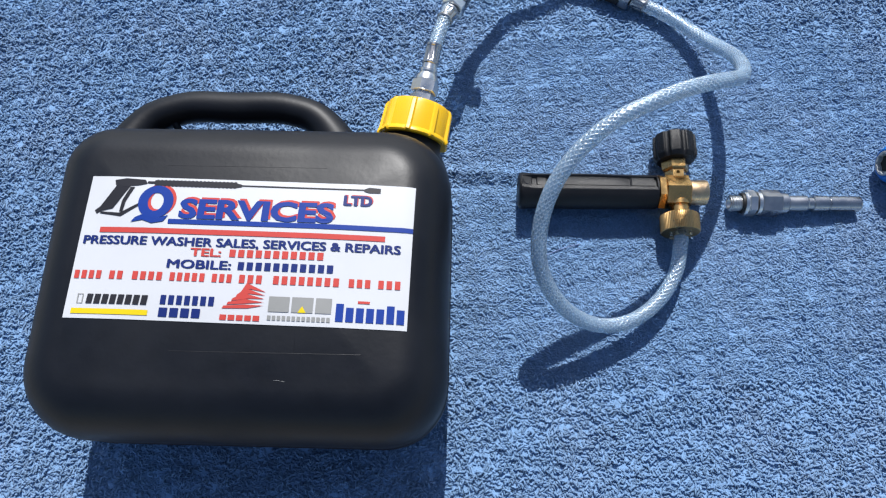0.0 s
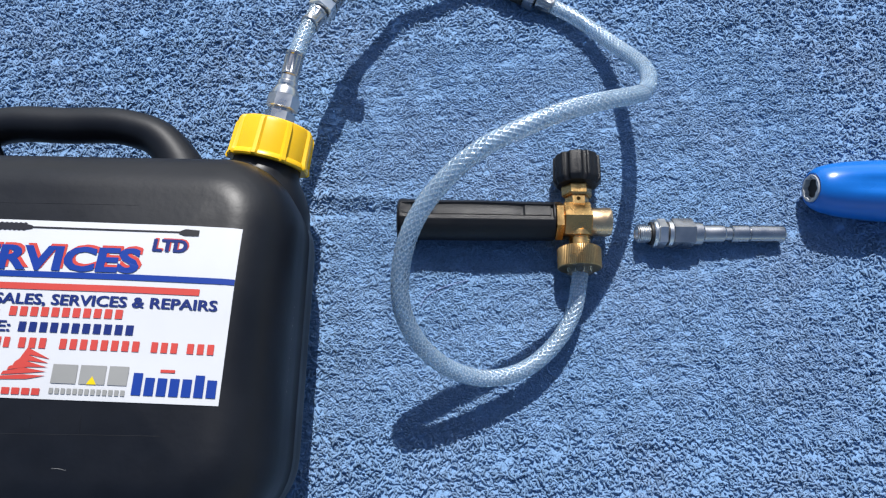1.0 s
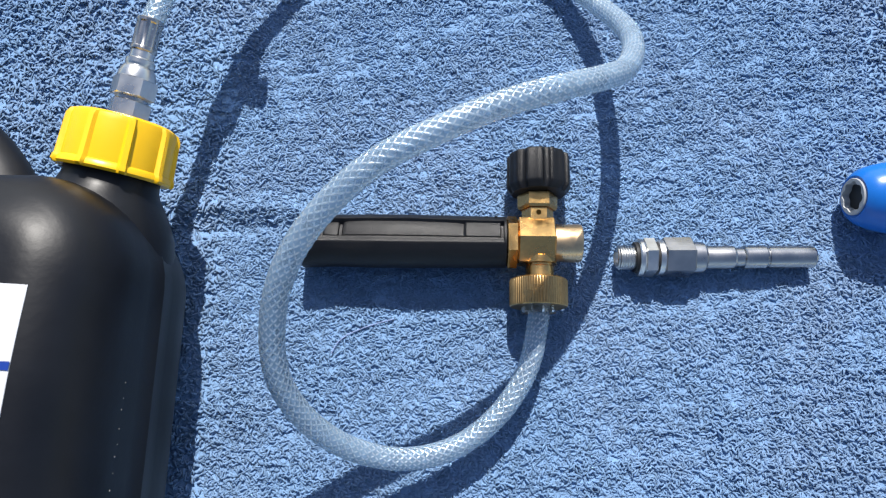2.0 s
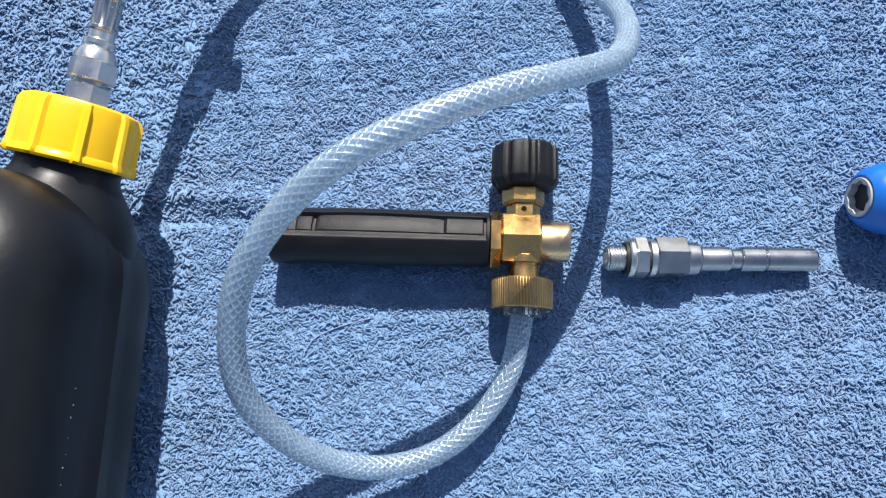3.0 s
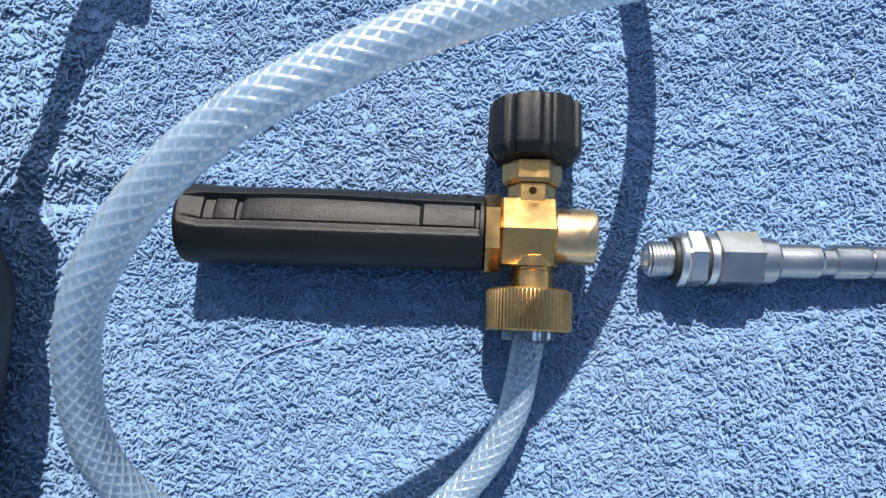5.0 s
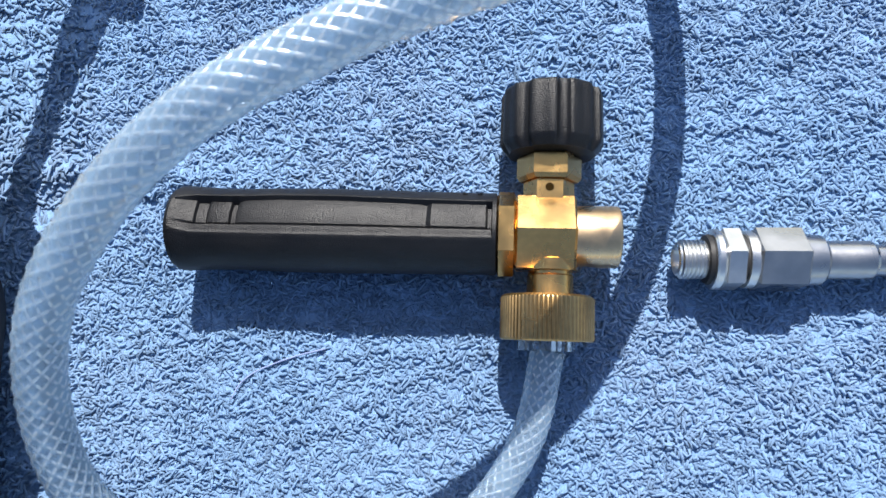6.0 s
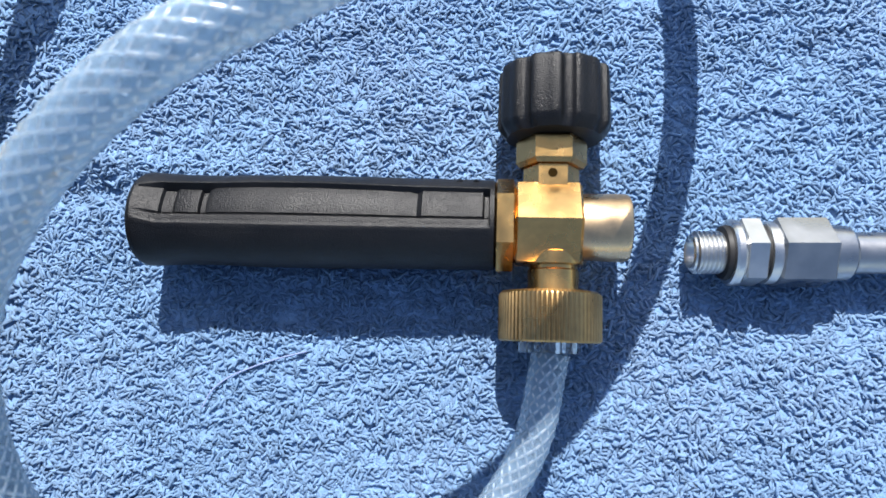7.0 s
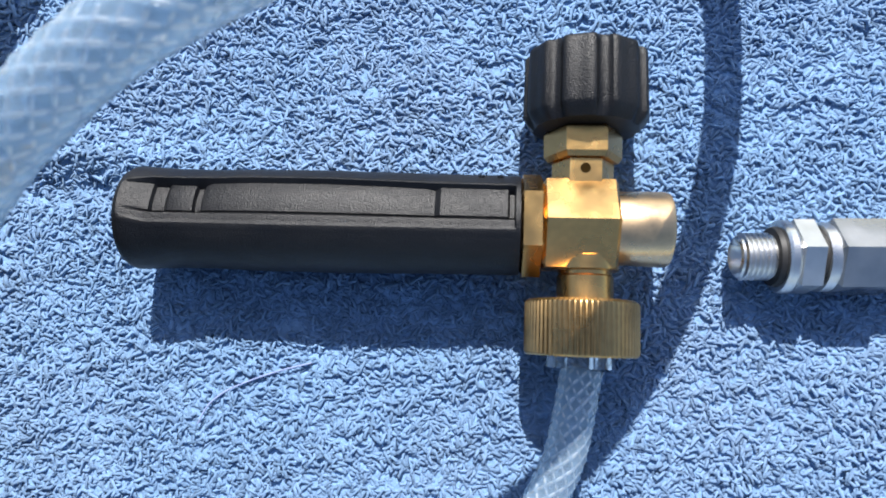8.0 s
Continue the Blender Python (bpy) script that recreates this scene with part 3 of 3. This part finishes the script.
# Plain shapes in the colours of the trade marks.
pieces("mark_black", [bar(0.062 + 0.0235 * i, 0.838, 0.080 + 0.0235 * i, 0.902, 0.002, 2) for i in range(8)], INK_BLACK, PRINT)
pieces("mark_frame", [bar(0.034, 0.838, 0.052, 0.842, 0, 2), bar(0.034, 0.898, 0.052, 0.902, 0, 2), bar(0.034, 0.838, 0.037, 0.902, 0, 2), bar(0.049, 0.838, 0.052, 0.902, 0, 2)], INK_GREY, PRINT)
printed("mark_yellow_bar", [bar(0.022, 0.935, 0.252, 0.970, 0, 6)], INK_YELLOW, PRINT)
pieces("mark_blue", [bar(0.284 + 0.0235 * i, 0.832, 0.300 + 0.0235 * i, 0.893, 0, 2) for i in range(7)] + [bar(0.284 + 0.032 * i, 0.915, 0.309 + 0.032 * i, 0.975, 0, 2) for i in range(4)], INK_NAVY, PRINT)
wing = []
for i in range(5):
    b = 0.905 - 0.026 * i
    wing.append([(0.466 + 0.012 * i, b), (0.470 + 0.012 * i, b - 0.018), (0.530, b - 0.030 - 0.010 * i), (0.585 + 0.001 * i, 0.790 + 0.022 * (4 - i)), (0.540, b - 0.006 - 0.006 * i)])
pieces("mark_red_wing", wing, INK_RED, PRINT)
pieces("mark_red_word", [bar(0.463 + 0.024 * i, 0.945, 0.482 + 0.024 * i, 0.980, 0, 2) for i in range(5)], INK_RED, PRINT)
pieces("mark_grey", [bar(0.600, 0.815, 0.660, 0.915, 0, 4), bar(0.667, 0.815, 0.729, 0.915, 0, 4), bar(0.736, 0.815, 0.782, 0.915, 0, 4)], INK_GREY, PRINT)
pieces("mark_grey_word", [bar(0.600 + 0.0142 * i, 0.940, 0.610 + 0.0142 * i, 0.970, 0, 2) for i in range(13)], INK_GREY, PRINT)
printed("mark_yellow_wedge", [[(0.698, 0.872), (0.710, 0.915), (0.686, 0.915)]], INK_YELLOW, PRINT + 0.0001)
pieces("mark_blue_word", [bar(0.795 + 0.029 * i, 0.845 if i in (0, 5) else 0.868, 0.817 + 0.029 * i, 0.962, 0, 2) for i in range(7)], INK_BLUE, PRINT)
printed("mark_red_bar", [bar(0.856, 0.822, 0.890, 0.838, 0, 2)], INK_RED, PRINT)

# ---- foam lance valve ----
VX, VY, VZ = -0.0236, -0.0034, 0.0171
lance = thing("foam_lance", (VX, VY, 0), "brass foam lance valve with black plastic handle and knob", "foam lance")
A = Vector((0, 0, VZ))
# The handle: a barrel with a stepped hollow along its upper side.
stations = [(-0.1288, 0.0100, 0.0), (-0.1286, 0.0126, 0.0), (-0.1278, 0.0140, 0.0), (-0.1264, 0.0147, 0.0), (-0.1254, 0.0148, 0.05), (-0.1222, 0.0146, 0.60), (-0.1186, 0.0144, 1.10), (-0.1180, 0.0144, 1.75),
            (-0.1146, 0.0142, 1.75), (-0.1140, 0.0142, 1.35), (-0.1134, 0.0142, 1.20), (-0.1066, 0.0141, 1.30), (-0.1061, 0.0141, 2.00), (-0.1046, 0.0141, 2.00), (-0.1038, 0.0141, 1.30), (-0.1018, 0.0141, 0.85), (-0.0900, 0.0144, 0.80),
            (-0.0700, 0.0144, 0.80), (-0.0500, 0.0141, 0.85), (-0.0418, 0.0139, 0.95), (-0.0406, 0.0139, 1.20), (-0.0400, 0.0139, 1.20), (-0.0384, 0.0139, 0.60), (-0.0206, 0.0137, 0.60), (-0.0200, 0.0137, 1.60), (-0.0188, 0.0137, 1.60),
            (-0.0184, 0.0137, 0.0), (-0.0172, 0.0136, 0.0), (-0.0168, 0.0120, 0.0)]
HALF, AIM = 27.0, 14.0
loops = []
for x, r, dip in stations:
    flare = min(1.0, max(0.0, (x + 0.1262) / 0.0075))
    barrel = 3.5 * math.exp(-((x + 0.080) / 0.032) ** 2)
    lo = AIM - HALF * (0.75 + 0.25 * flare)
    hi = AIM + HALF * (0.75 + 0.25 * flare) + barrel
    mid, half = (lo + hi) / 2, (hi - lo) / 2
    loop = []
    for k in range(25):
        deg = lo + 2.2 + (hi - lo - 4.4) * k / 24
        rr = r - 0.0017 * dip - (0.0005 * (1 - ((deg - mid) / half) ** 2) if dip else 0.0)
        if dip > 0.5:
            # A low rail along the near edge and a gutter along both sides of the pads.
            rr = r - 0.0004 - 0.00012 * k if k < 5 else rr - 0.0004 if k == 5 else rr
        loop.append((deg, rr))
    for k in range(90):
        deg = hi + (360 - (hi - lo)) * k / 89
        near = min(deg - hi, lo + 360 - deg)
        loop.append((deg, r + (0.00025 * math.exp(-((near - 2.5) / 2.5) ** 2) if dip else 0.0)))
    loops.append([(x * 0.99, rr * math.sin(radians(deg)), VZ - 0.0012 + rr * math.cos(radians(deg))) for deg, rr in loop])
lance_grip = part("handle", rings(loops), BLACK_GRIP, lance, "black grained plastic handle", 28)
for x in (-0.0225, -0.0275):
    part("moulded_dot", lathe((x, 0.0120, VZ + 0.0050), (0, 0.88, 0.47), [(0.0, 0.0009), (0.0006, 0.0009), (0.0006, 0.0005), (0.0002, 0.0004)], 16), BLACK_GRIP, lance_grip)
part("handle_nut", hexagon(A, (1, 0, 0), -0.0168, -0.0108, 0.0142, radians(30)), BRASS, lance)
# Hexagonal body, ridge upwards.
bm = lathe(A, (1, 0, 0), [(-0.0110, 0.0124), (-0.0102, 0.0136), (0.0078, 0.0136), (0.0086, 0.0124)], 6, 0.0)
part("valve_body", bm, BRASS, lance, "bright brass valve body", 20)
part("outlet", lathe(A + Vector((0, -0.0004, 0)), (1, 0, 0), [(0.0085, 0.0100), (0.0215, 0.0102), (0.0226, 0.0098), (0.0230, 0.0090), (0.0229, 0.0066), (0.0160, 0.0064), (0.0160, 0.0010)], 56), BRASS_SATIN, lance)
part("stem", lathe(A + Vector((0.0008, 0, 0)), (0, -1, 0), [(0.0085, 0.0090), (0.0121, 0.0090), (0.0124, 0.0072), (0.0134, 0.0072), (0.0138, 0.0076), (0.0205, 0.0076)], 40), BRASS, lance)


def knurl(d0, d1, r, teeth):
    loops = []
    for d, k, f in ((d0, 0.55, 0), (d0 + 0.0003, 0.93, 0), (d0 + 0.0010, 0.985, 0.3), (d0 + 0.0016, 1.0, 1), (d1 - 0.0010, 1.0, 1), (d1 - 0.0004, 0.985, 0.2), (d1, 0.96, 0), (d1 - 0.0002, 0.62, 0)):
        loop = []
        for i in range(teeth * 4):
            a = 2 * math.pi * i / (teeth * 4)
            rr = r * k - f * (0.00042 if i % 4 in (0, 3) else 0.0)
            loop.append((rr * math.cos(a), -d, VZ + rr * math.sin(a)))
        loops.append(loop)
    return rings(loops)


union = part("knurled_nut", knurl(0.0198, 0.0348, 0.0152, 68), BRASS_DULL, lance, "ribbed dull brass union nut", 25)
# Clear plastic crown of the hose tail under the nut.
bm = bmesh.new()
for i in range(8):
    a = 2 * math.pi * i / 8 + 0.2
    c, s = math.cos(a), math.sin(a)
    box = [(r * c - t * s, -d, VZ + r * s + t * c) for d in (0.0342, 0.0380) for r, t in ((0.0055, -0.0022), (0.0088, -0.0028), (0.0088, 0.0028), (0.0055, 0.0022))]
    vs = [bm.verts.new(p) for p in box]
    for f in ((0, 1, 2, 3), (4, 5, 6, 7), (0, 1, 5, 4), (1, 2, 6, 5), (2, 3, 7, 6), (3, 0, 4, 7)):
        bm.faces.new([vs[k] for k in f])
part("tail_crown", bm, CLEAR, union, "clear plastic toothed crown")
# Towards the knob: drilled neck, hexagon, knob.
neck_part = part("drilled_neck", lathe(A, (0, 1, 0), [(0.0060, 0.0082), (0.0105, 0.0084), (0.0172, 0.0084), (0.0176, 0.0080)], 6, radians(30)), BRASS, lance, "", 20)
# The drilled hole is a solid disc; its shade is in the near-black colour.
BORE_SHADE = material("bore_shade", (0.02, 0.012, 0.004), 1.0, noise_scale=400, vary=0.3, spec=0.0)
part("bleed_hole_shade", lathe(A + Vector((-0.0001, 0.0146, 0.0062)), (0, 0, 1), [(0.0002, 0.00135), (0.00115, 0.00135)], 20), BORE_SHADE, neck_part, "small drilled hole, its shade a near-black disc")
part("gland_nut", hexagon(A, (0, 1, 0), 0.0176, 0.0268, 0.0107, radians(30), 0.0014), BRASS, lance, "", 20)
loops = []
for d, k, f in ((0.0262, 0.60, 0.0), (0.0265, 0.84, 0.2), (0.0280, 0.93, 0.7), (0.0296, 0.985, 1.0), (0.0304, 1.0, 1.0), (0.0462, 0.985, 1.0), (0.0472, 0.975, 1.0), (0.0479, 0.94, 0.9), (0.0482, 0.88, 0.4), (0.0482, 0.3, 0.0)):
    loop = []
    for i in range(192):
        a = 2 * math.pi * i / 192
        q = (i % 24) / 24.0
        groove = math.exp(-((q - 0.5) / 0.15) ** 6)
        rr = 0.0172 * k - f * (0.0015 * groove + 0.0004 * math.cos(2 * math.pi * q) ** 2)
        loop.append((0.0006 + rr * math.sin(a - 0.22), d, VZ + 0.0006 + rr * math.cos(a - 0.22)))
    loops.append(loop)
part("knob", rings(loops), BLACK_GRIP, lance, "black fluted plastic knob", 30)

# ---- quick-release plug ----
plug = thing("quick_release_plug", (0.0166, -0.0097, 0.0), "zinc-plated steel quick-release plug with short threaded end, on the towel", "plug")
plug.matrix_world = pose(0.0186, -0.0098, 0.0108, 0, 2.2, 1.33)
O, XW = (0, 0, 0), (1, 0, 0)
prof = [(0.0040, 0.0030), (0.0006, 0.0044), (0.0, 0.0050), (0.0005, 0.0056)]
for i in range(7):
    d = 0.0011 + i * 0.00134
    prof += [(d, 0.00585), (d + 0.00045, 0.0066), (d + 0.00065, 0.0066), (d + 0.0011, 0.00585)]
part("thread", lathe(O, XW, prof, 40), STEEL, plug, "", 25)
BACK = (-0.0019, 0, 0)
part("seal_ring", lathe(BACK, XW, [(0.0112, 0.0060), (0.0114, 0.0080), (0.0126, 0.0084), (0.0136, 0.0080), (0.0137, 0.0060)], 40), BLACK_AND_SHADE, plug, "black rubber seal")
part("flange", lathe(BACK, XW, [(0.0128, 0.0060), (0.0129, 0.0096), (0.0136, 0.0101), (0.0152, 0.0101), (0.0160, 0.0095), (0.0162, 0.0080)], 48), STEEL, plug)
part("lock_nut", hexagon(BACK, XW, 0.0160, 0.0226, 0.0106, radians(8)), STEEL, plug, "", 20)
# Shade of the narrow groove, put in as a black ring.
part("gap_shade", lathe(BACK, XW, [(0.0222, 0.0085), (0.0238, 0.0085)], 40), BLACK_AND_SHADE, plug, "black ring standing for shade in the gap")
part("shoulder", lathe(BACK, XW, [(0.0234, 0.0085), (0.0236, 0.0095), (0.0262, 0.0095), (0.0268, 0.0088)], 48), STEEL, plug)
hex_body = part("hexagon_body", hexagon(BACK, XW, 0.0262, 0.0424, 0.0109, radians(8), 0.0008), STEEL_GREY, plug, "", 20)
part("nose", lathe(BACK, XW, [(0.0418, 0.0084), (0.0424, 0.0086), (0.0480, 0.0082), (0.0488, 0.0076), (0.0489, 0.0063), (0.0494, 0.0061), (0.0496, 0.0063), (0.0640, 0.0063), (0.0650, 0.0059), (0.0654, 0.0052), (0.0694, 0.0052), (0.0700, 0.0060),
                           (0.0706, 0.0064), (0.0812, 0.0064), (0.0818, 0.0060), (0.0821, 0.0056), (0.0826, 0.0056), (0.0829, 0.0061), (0.1070, 0.0060), (0.1078, 0.0056), (0.1080, 0.0040), (0.1040, 0.0038)], 48), STEEL_GREY, plug, "brushed steel stepped nose", 14)
# Two short stamped marks on the hexagon's face, too worn to read.
bm = bmesh.new()
for x0, y0, wx, wy in ((0.0316, 0.0010, 0.0012, 0.0003), (0.0314, -0.0008, 0.0016, 0.0003), (0.0314, -0.0008, 0.0003, 0.0012)):
    n = Vector((0, 0.139, 0.990))
    u = Vector((0, 0.990, -0.139))
    c = n * 0.00955
    vs = [bm.verts.new(Vector((x0 + sx * wx, 0, 0)) + c + u * (y0 + sy * wy)) for sx, sy in ((0, 0), (1, 0), (1, 1), (0, 1))]
    bm.faces.new(vs)
part("stamp_mark", bm, STEEL, hex_body, "small stamped marks")

# ---- blue nozzle ----
nozzle = thing("blue_nozzle", (0.1450, 0.0215, 0.0), "blue plastic lance nozzle with a pale toothed mouth", "nozzle")
nozzle.matrix_world = pose(0.1420, 0.0225, 0.0200, 0, 6.0, 1.0)
loops = []
for x, r in ((0.004, 0.0096), (0.0005, 0.0098), (0.0, 0.0112), (0.0012, 0.0128), (0.004, 0.0150), (0.010, 0.0172), (0.020, 0.0192), (0.032, 0.0206), (0.048, 0.0218), (0.066, 0.0226), (0.09, 0.0230), (0.125, 0.0230), (0.140, 0.0222), (0.146, 0.0200), (0.147, 0.010)):
    loop = []
    for i in range(72):
        a = 2 * math.pi * i / 72
        off = (math.degrees(a) + 180) % 360 - 180
        dent = 0.0026 * math.exp(-((off + 8) / 15.0) ** 4) * math.exp(-((x - 0.062) / 0.040) ** 6) if x > 0.012 else 0.0
        loop.append((x, (r - dent) * math.sin(a), (r - dent) * math.cos(a)))
    loops.append(loop)
part("shroud", rings(loops), BLUE, nozzle, "glossy blue plastic shroud", 50)
loops = []
for x, k in ((0.0030, 1.0), (-0.0004, 1.0), (-0.0008, 0.97), (-0.0008, 0.85), (0.0, 0.83), (0.016, 0.80)):
    loop = []
    for i in range(96):
        a = 2 * math.pi * i / 96
        tooth = 0.0011 * (0.5 + 0.5 * math.cos(8 * a)) if k < 0.9 else 0.0
        rr = 0.0098 * k - tooth
        loop.append((x, rr * math.sin(a), rr * math.cos(a)))
    loops.append(loop)
mouth = part("mouth_ring", rings(loops, cap=False), CERAMIC, nozzle, "pale grey toothed mouth ring")
# No open bore: a capped plug, coloured black for the shade inside.
part("mouth_bore_shade", lathe(O, XW, [(0.0030, 0.0079), (0.0150, 0.0076)], 32), BLACK_AND_SHADE, mouth, "black plug standing for the shaded bore")

# ---- braided hose ----
HOSE_WAY = [
    (-0.0232, -0.0412, 0.0173), (-0.0288, -0.0682, 0.0156), (-0.0433, -0.0919, 0.0153), (-0.0644, -0.1085, 0.0172), (-0.0888, -0.1149, 0.0238),
    (-0.1121, -0.1108, 0.0374), (-0.1309, -0.0983, 0.0556), (-0.1412, -0.0802, 0.0749), (-0.1412, -0.0574, 0.0919), (-0.1330, -0.0354, 0.1069),
    (-0.1174, -0.0159, 0.1176), (-0.0967, 0.0008, 0.1246), (-0.0715, 0.0144, 0.1260), (-0.0457, 0.0275, 0.1219), (-0.0214, 0.0394, 0.1117),
    (-0.0024, 0.0513, 0.0966), (0.0113, 0.0644, 0.0799), (0.0191, 0.0815, 0.0652), (0.0214, 0.1001, 0.0501), (0.0187, 0.1180, 0.0346),
    (0.0121, 0.1352, 0.0211), (0.0011, 0.1522, 0.0123), (-0.0149, 0.1686, 0.0084), (-0.0505, 0.1904, 0.0068), (-0.0785, 0.2024, 0.0101),
    (-0.1050, 0.2091, 0.0164), (-0.1317, 0.2088, 0.0293), (-0.1570, 0.2051, 0.0381), (-0.1736, 0.1932, 0.0479), (-0.1873, 0.1791, 0.0518),
    (-0.2023, 0.1500, 0.0618), (-0.2132, 0.1168, 0.0698), (-0.2203, 0.0883, 0.0723),
]
hose = thing("braided_hose", (HOSE_WAY[0][0], HOSE_WAY[0][1], 0), "clear braided plastic hose looping over the lance handle", "hose")
way = glide(HOSE_WAY, 420) - np.array([HOSE_WAY[0][0], HOSE_WAY[0][1], 0])
RH = 0.0055
STRANDS, PITCH = 10, 0.046
outer = [tuple(p) for p in way]
RUN = glide(HOSE_WAY, 1000) - np.array([HOSE_WAY[0][0], HOSE_WAY[0][1], 0])
bm = bmesh.new()
loops, side, gone, last = [], None, 0.0, None
run = [Vector(p) for p in RUN]
for i, p in enumerate(run):
    t = (run[min(i + 1, len(run) - 1)] - run[max(i - 1, 0)]).normalized()
    side = t.orthogonal().normalized() if side is None else (side - t * side.dot(t)).normalized()
    u = t.cross(side)
    gone += (p - last).length if last else 0.0
    last = p
    turn = 2 * math.pi * gone / PITCH
    loop = []
    for k in range(60):
        a = 2 * math.pi * k / 60
        swell = 0.00024 * math.cos(STRANDS * 0.5 * (a - turn)) ** 2 * math.cos(STRANDS * 0.5 * (a + turn)) ** 2
        loop.append(p + (side * math.cos(a) + u * math.sin(a)) * (RH - 0.00020 + 2 * swell))
    loops.append(loop)
rings(loops, cap=False, bm=bm)
tube(outer[::-1], RH - 0.0016, 28, bm, cap=False)
me = bpy.data.meshes.new("wall")
bm.to_mesh(me)
bm.free()
me.materials.append(HOSE)
me.polygons.foreach_set("use_smooth", [True] * len(me.polygons))
wall = tagged(new("wall", me), "clear vinyl hose wall")
wall.parent = hose


def ribbon(spine, line, half, thick, bm):
    """A flat yarn of oval section along a line, lying on the round of the hose."""
    loops = []
    for i, q in enumerate(line):
        way_ = (line[min(i + 1, len(line) - 1)] - line[max(i - 1, 0)]).normalized()
        out = (q - spine[i][0]).normalized()
        across = way_.cross(out).normalized()
        loops.append([q + across * (half * math.cos(a)) + out * (thick * math.sin(a)) for a in (0.0, 1.0472, 2.0944, 3.1416, 4.1888, 5.2360)])
    rings(loops, bm=bm)


# Two sets of yarns wound in opposite directions inside the wall.
pts = [Vector(p) for p in way]
frames, side = [], None
for i, p in enumerate(pts):
    t = (pts[min(i + 1, len(pts) - 1)] - pts[max(i - 1, 0)]).normalized()
    side = t.orthogonal().normalized() if side is None else (side - t * side.dot(t)).normalized()
    frames.append((p, side, t.cross(side)))
length = sum((b - a).length for a, b in zip(pts, pts[1:]))
bm = bmesh.new()
for sense in (1, -1):
    for k in range(STRANDS):
        line = []
        for i, (p, s, u) in enumerate(frames):
            a = sense * 2 * math.pi * (i / (len(frames) - 1) * length / PITCH) + 2 * math.pi * k / STRANDS
            line.append(p + (s * math.cos(a) + u * math.sin(a)) * (RH * (0.990 if sense > 0 else 0.975)))
        ribbon(frames, line, 0.00039 if sense > 0 else 0.00034, 0.00016, bm)
part("braid", bm, BRAID, hose, "white reinforcing braid", 80, "stuff")


def joiner(name, k0, k1, label, mat):
    """A metal coupling between two stretches of hose, along its run."""
    a, b = pts[k0], pts[k1]
    base = Vector((HOSE_WAY[0][0], HOSE_WAY[0][1], 0)) + a
    th = thing(name, tuple(base), label, "coupling")
    w = (b - a).normalized()
    d = (b - a).length
    crimp("ferrule", O, w, 0.0, 0.014, 0.0068, th)
    part("nut", hexagon(O, w, 0.015, 0.024, 0.0098), STEEL, th)
    part("sleeve", lathe(O, w, [(0.012, 0.005), (0.024, 0.006), (0.0245, 0.0090), (d - 0.016, 0.0090), (d - 0.015, 0.006), (d, 0.005)], 40), mat, th)
    crimp("ferrule", O, w, d - 0.015, d, 0.0068, th)
    return th


first = joiner("hose_coupling", 404, 372, "zinc-plated hose coupling between two lengths of clear hose", STEEL_GREY)
side_way = Vector((0.97, 0.15, 0.1))
part("side_stub", lathe((pts[388] - pts[404]), side_way, [(0.0, 0.0055), (0.012, 0.0060), (0.0125, 0.0078), (0.021, 0.0078), (0.022, 0.0066)], 32), STEEL_GREY, first)
joiner("hose_coupling", 288, 316, "dark metal hose coupling resting on the towel", BLACK_AND_SHADE)
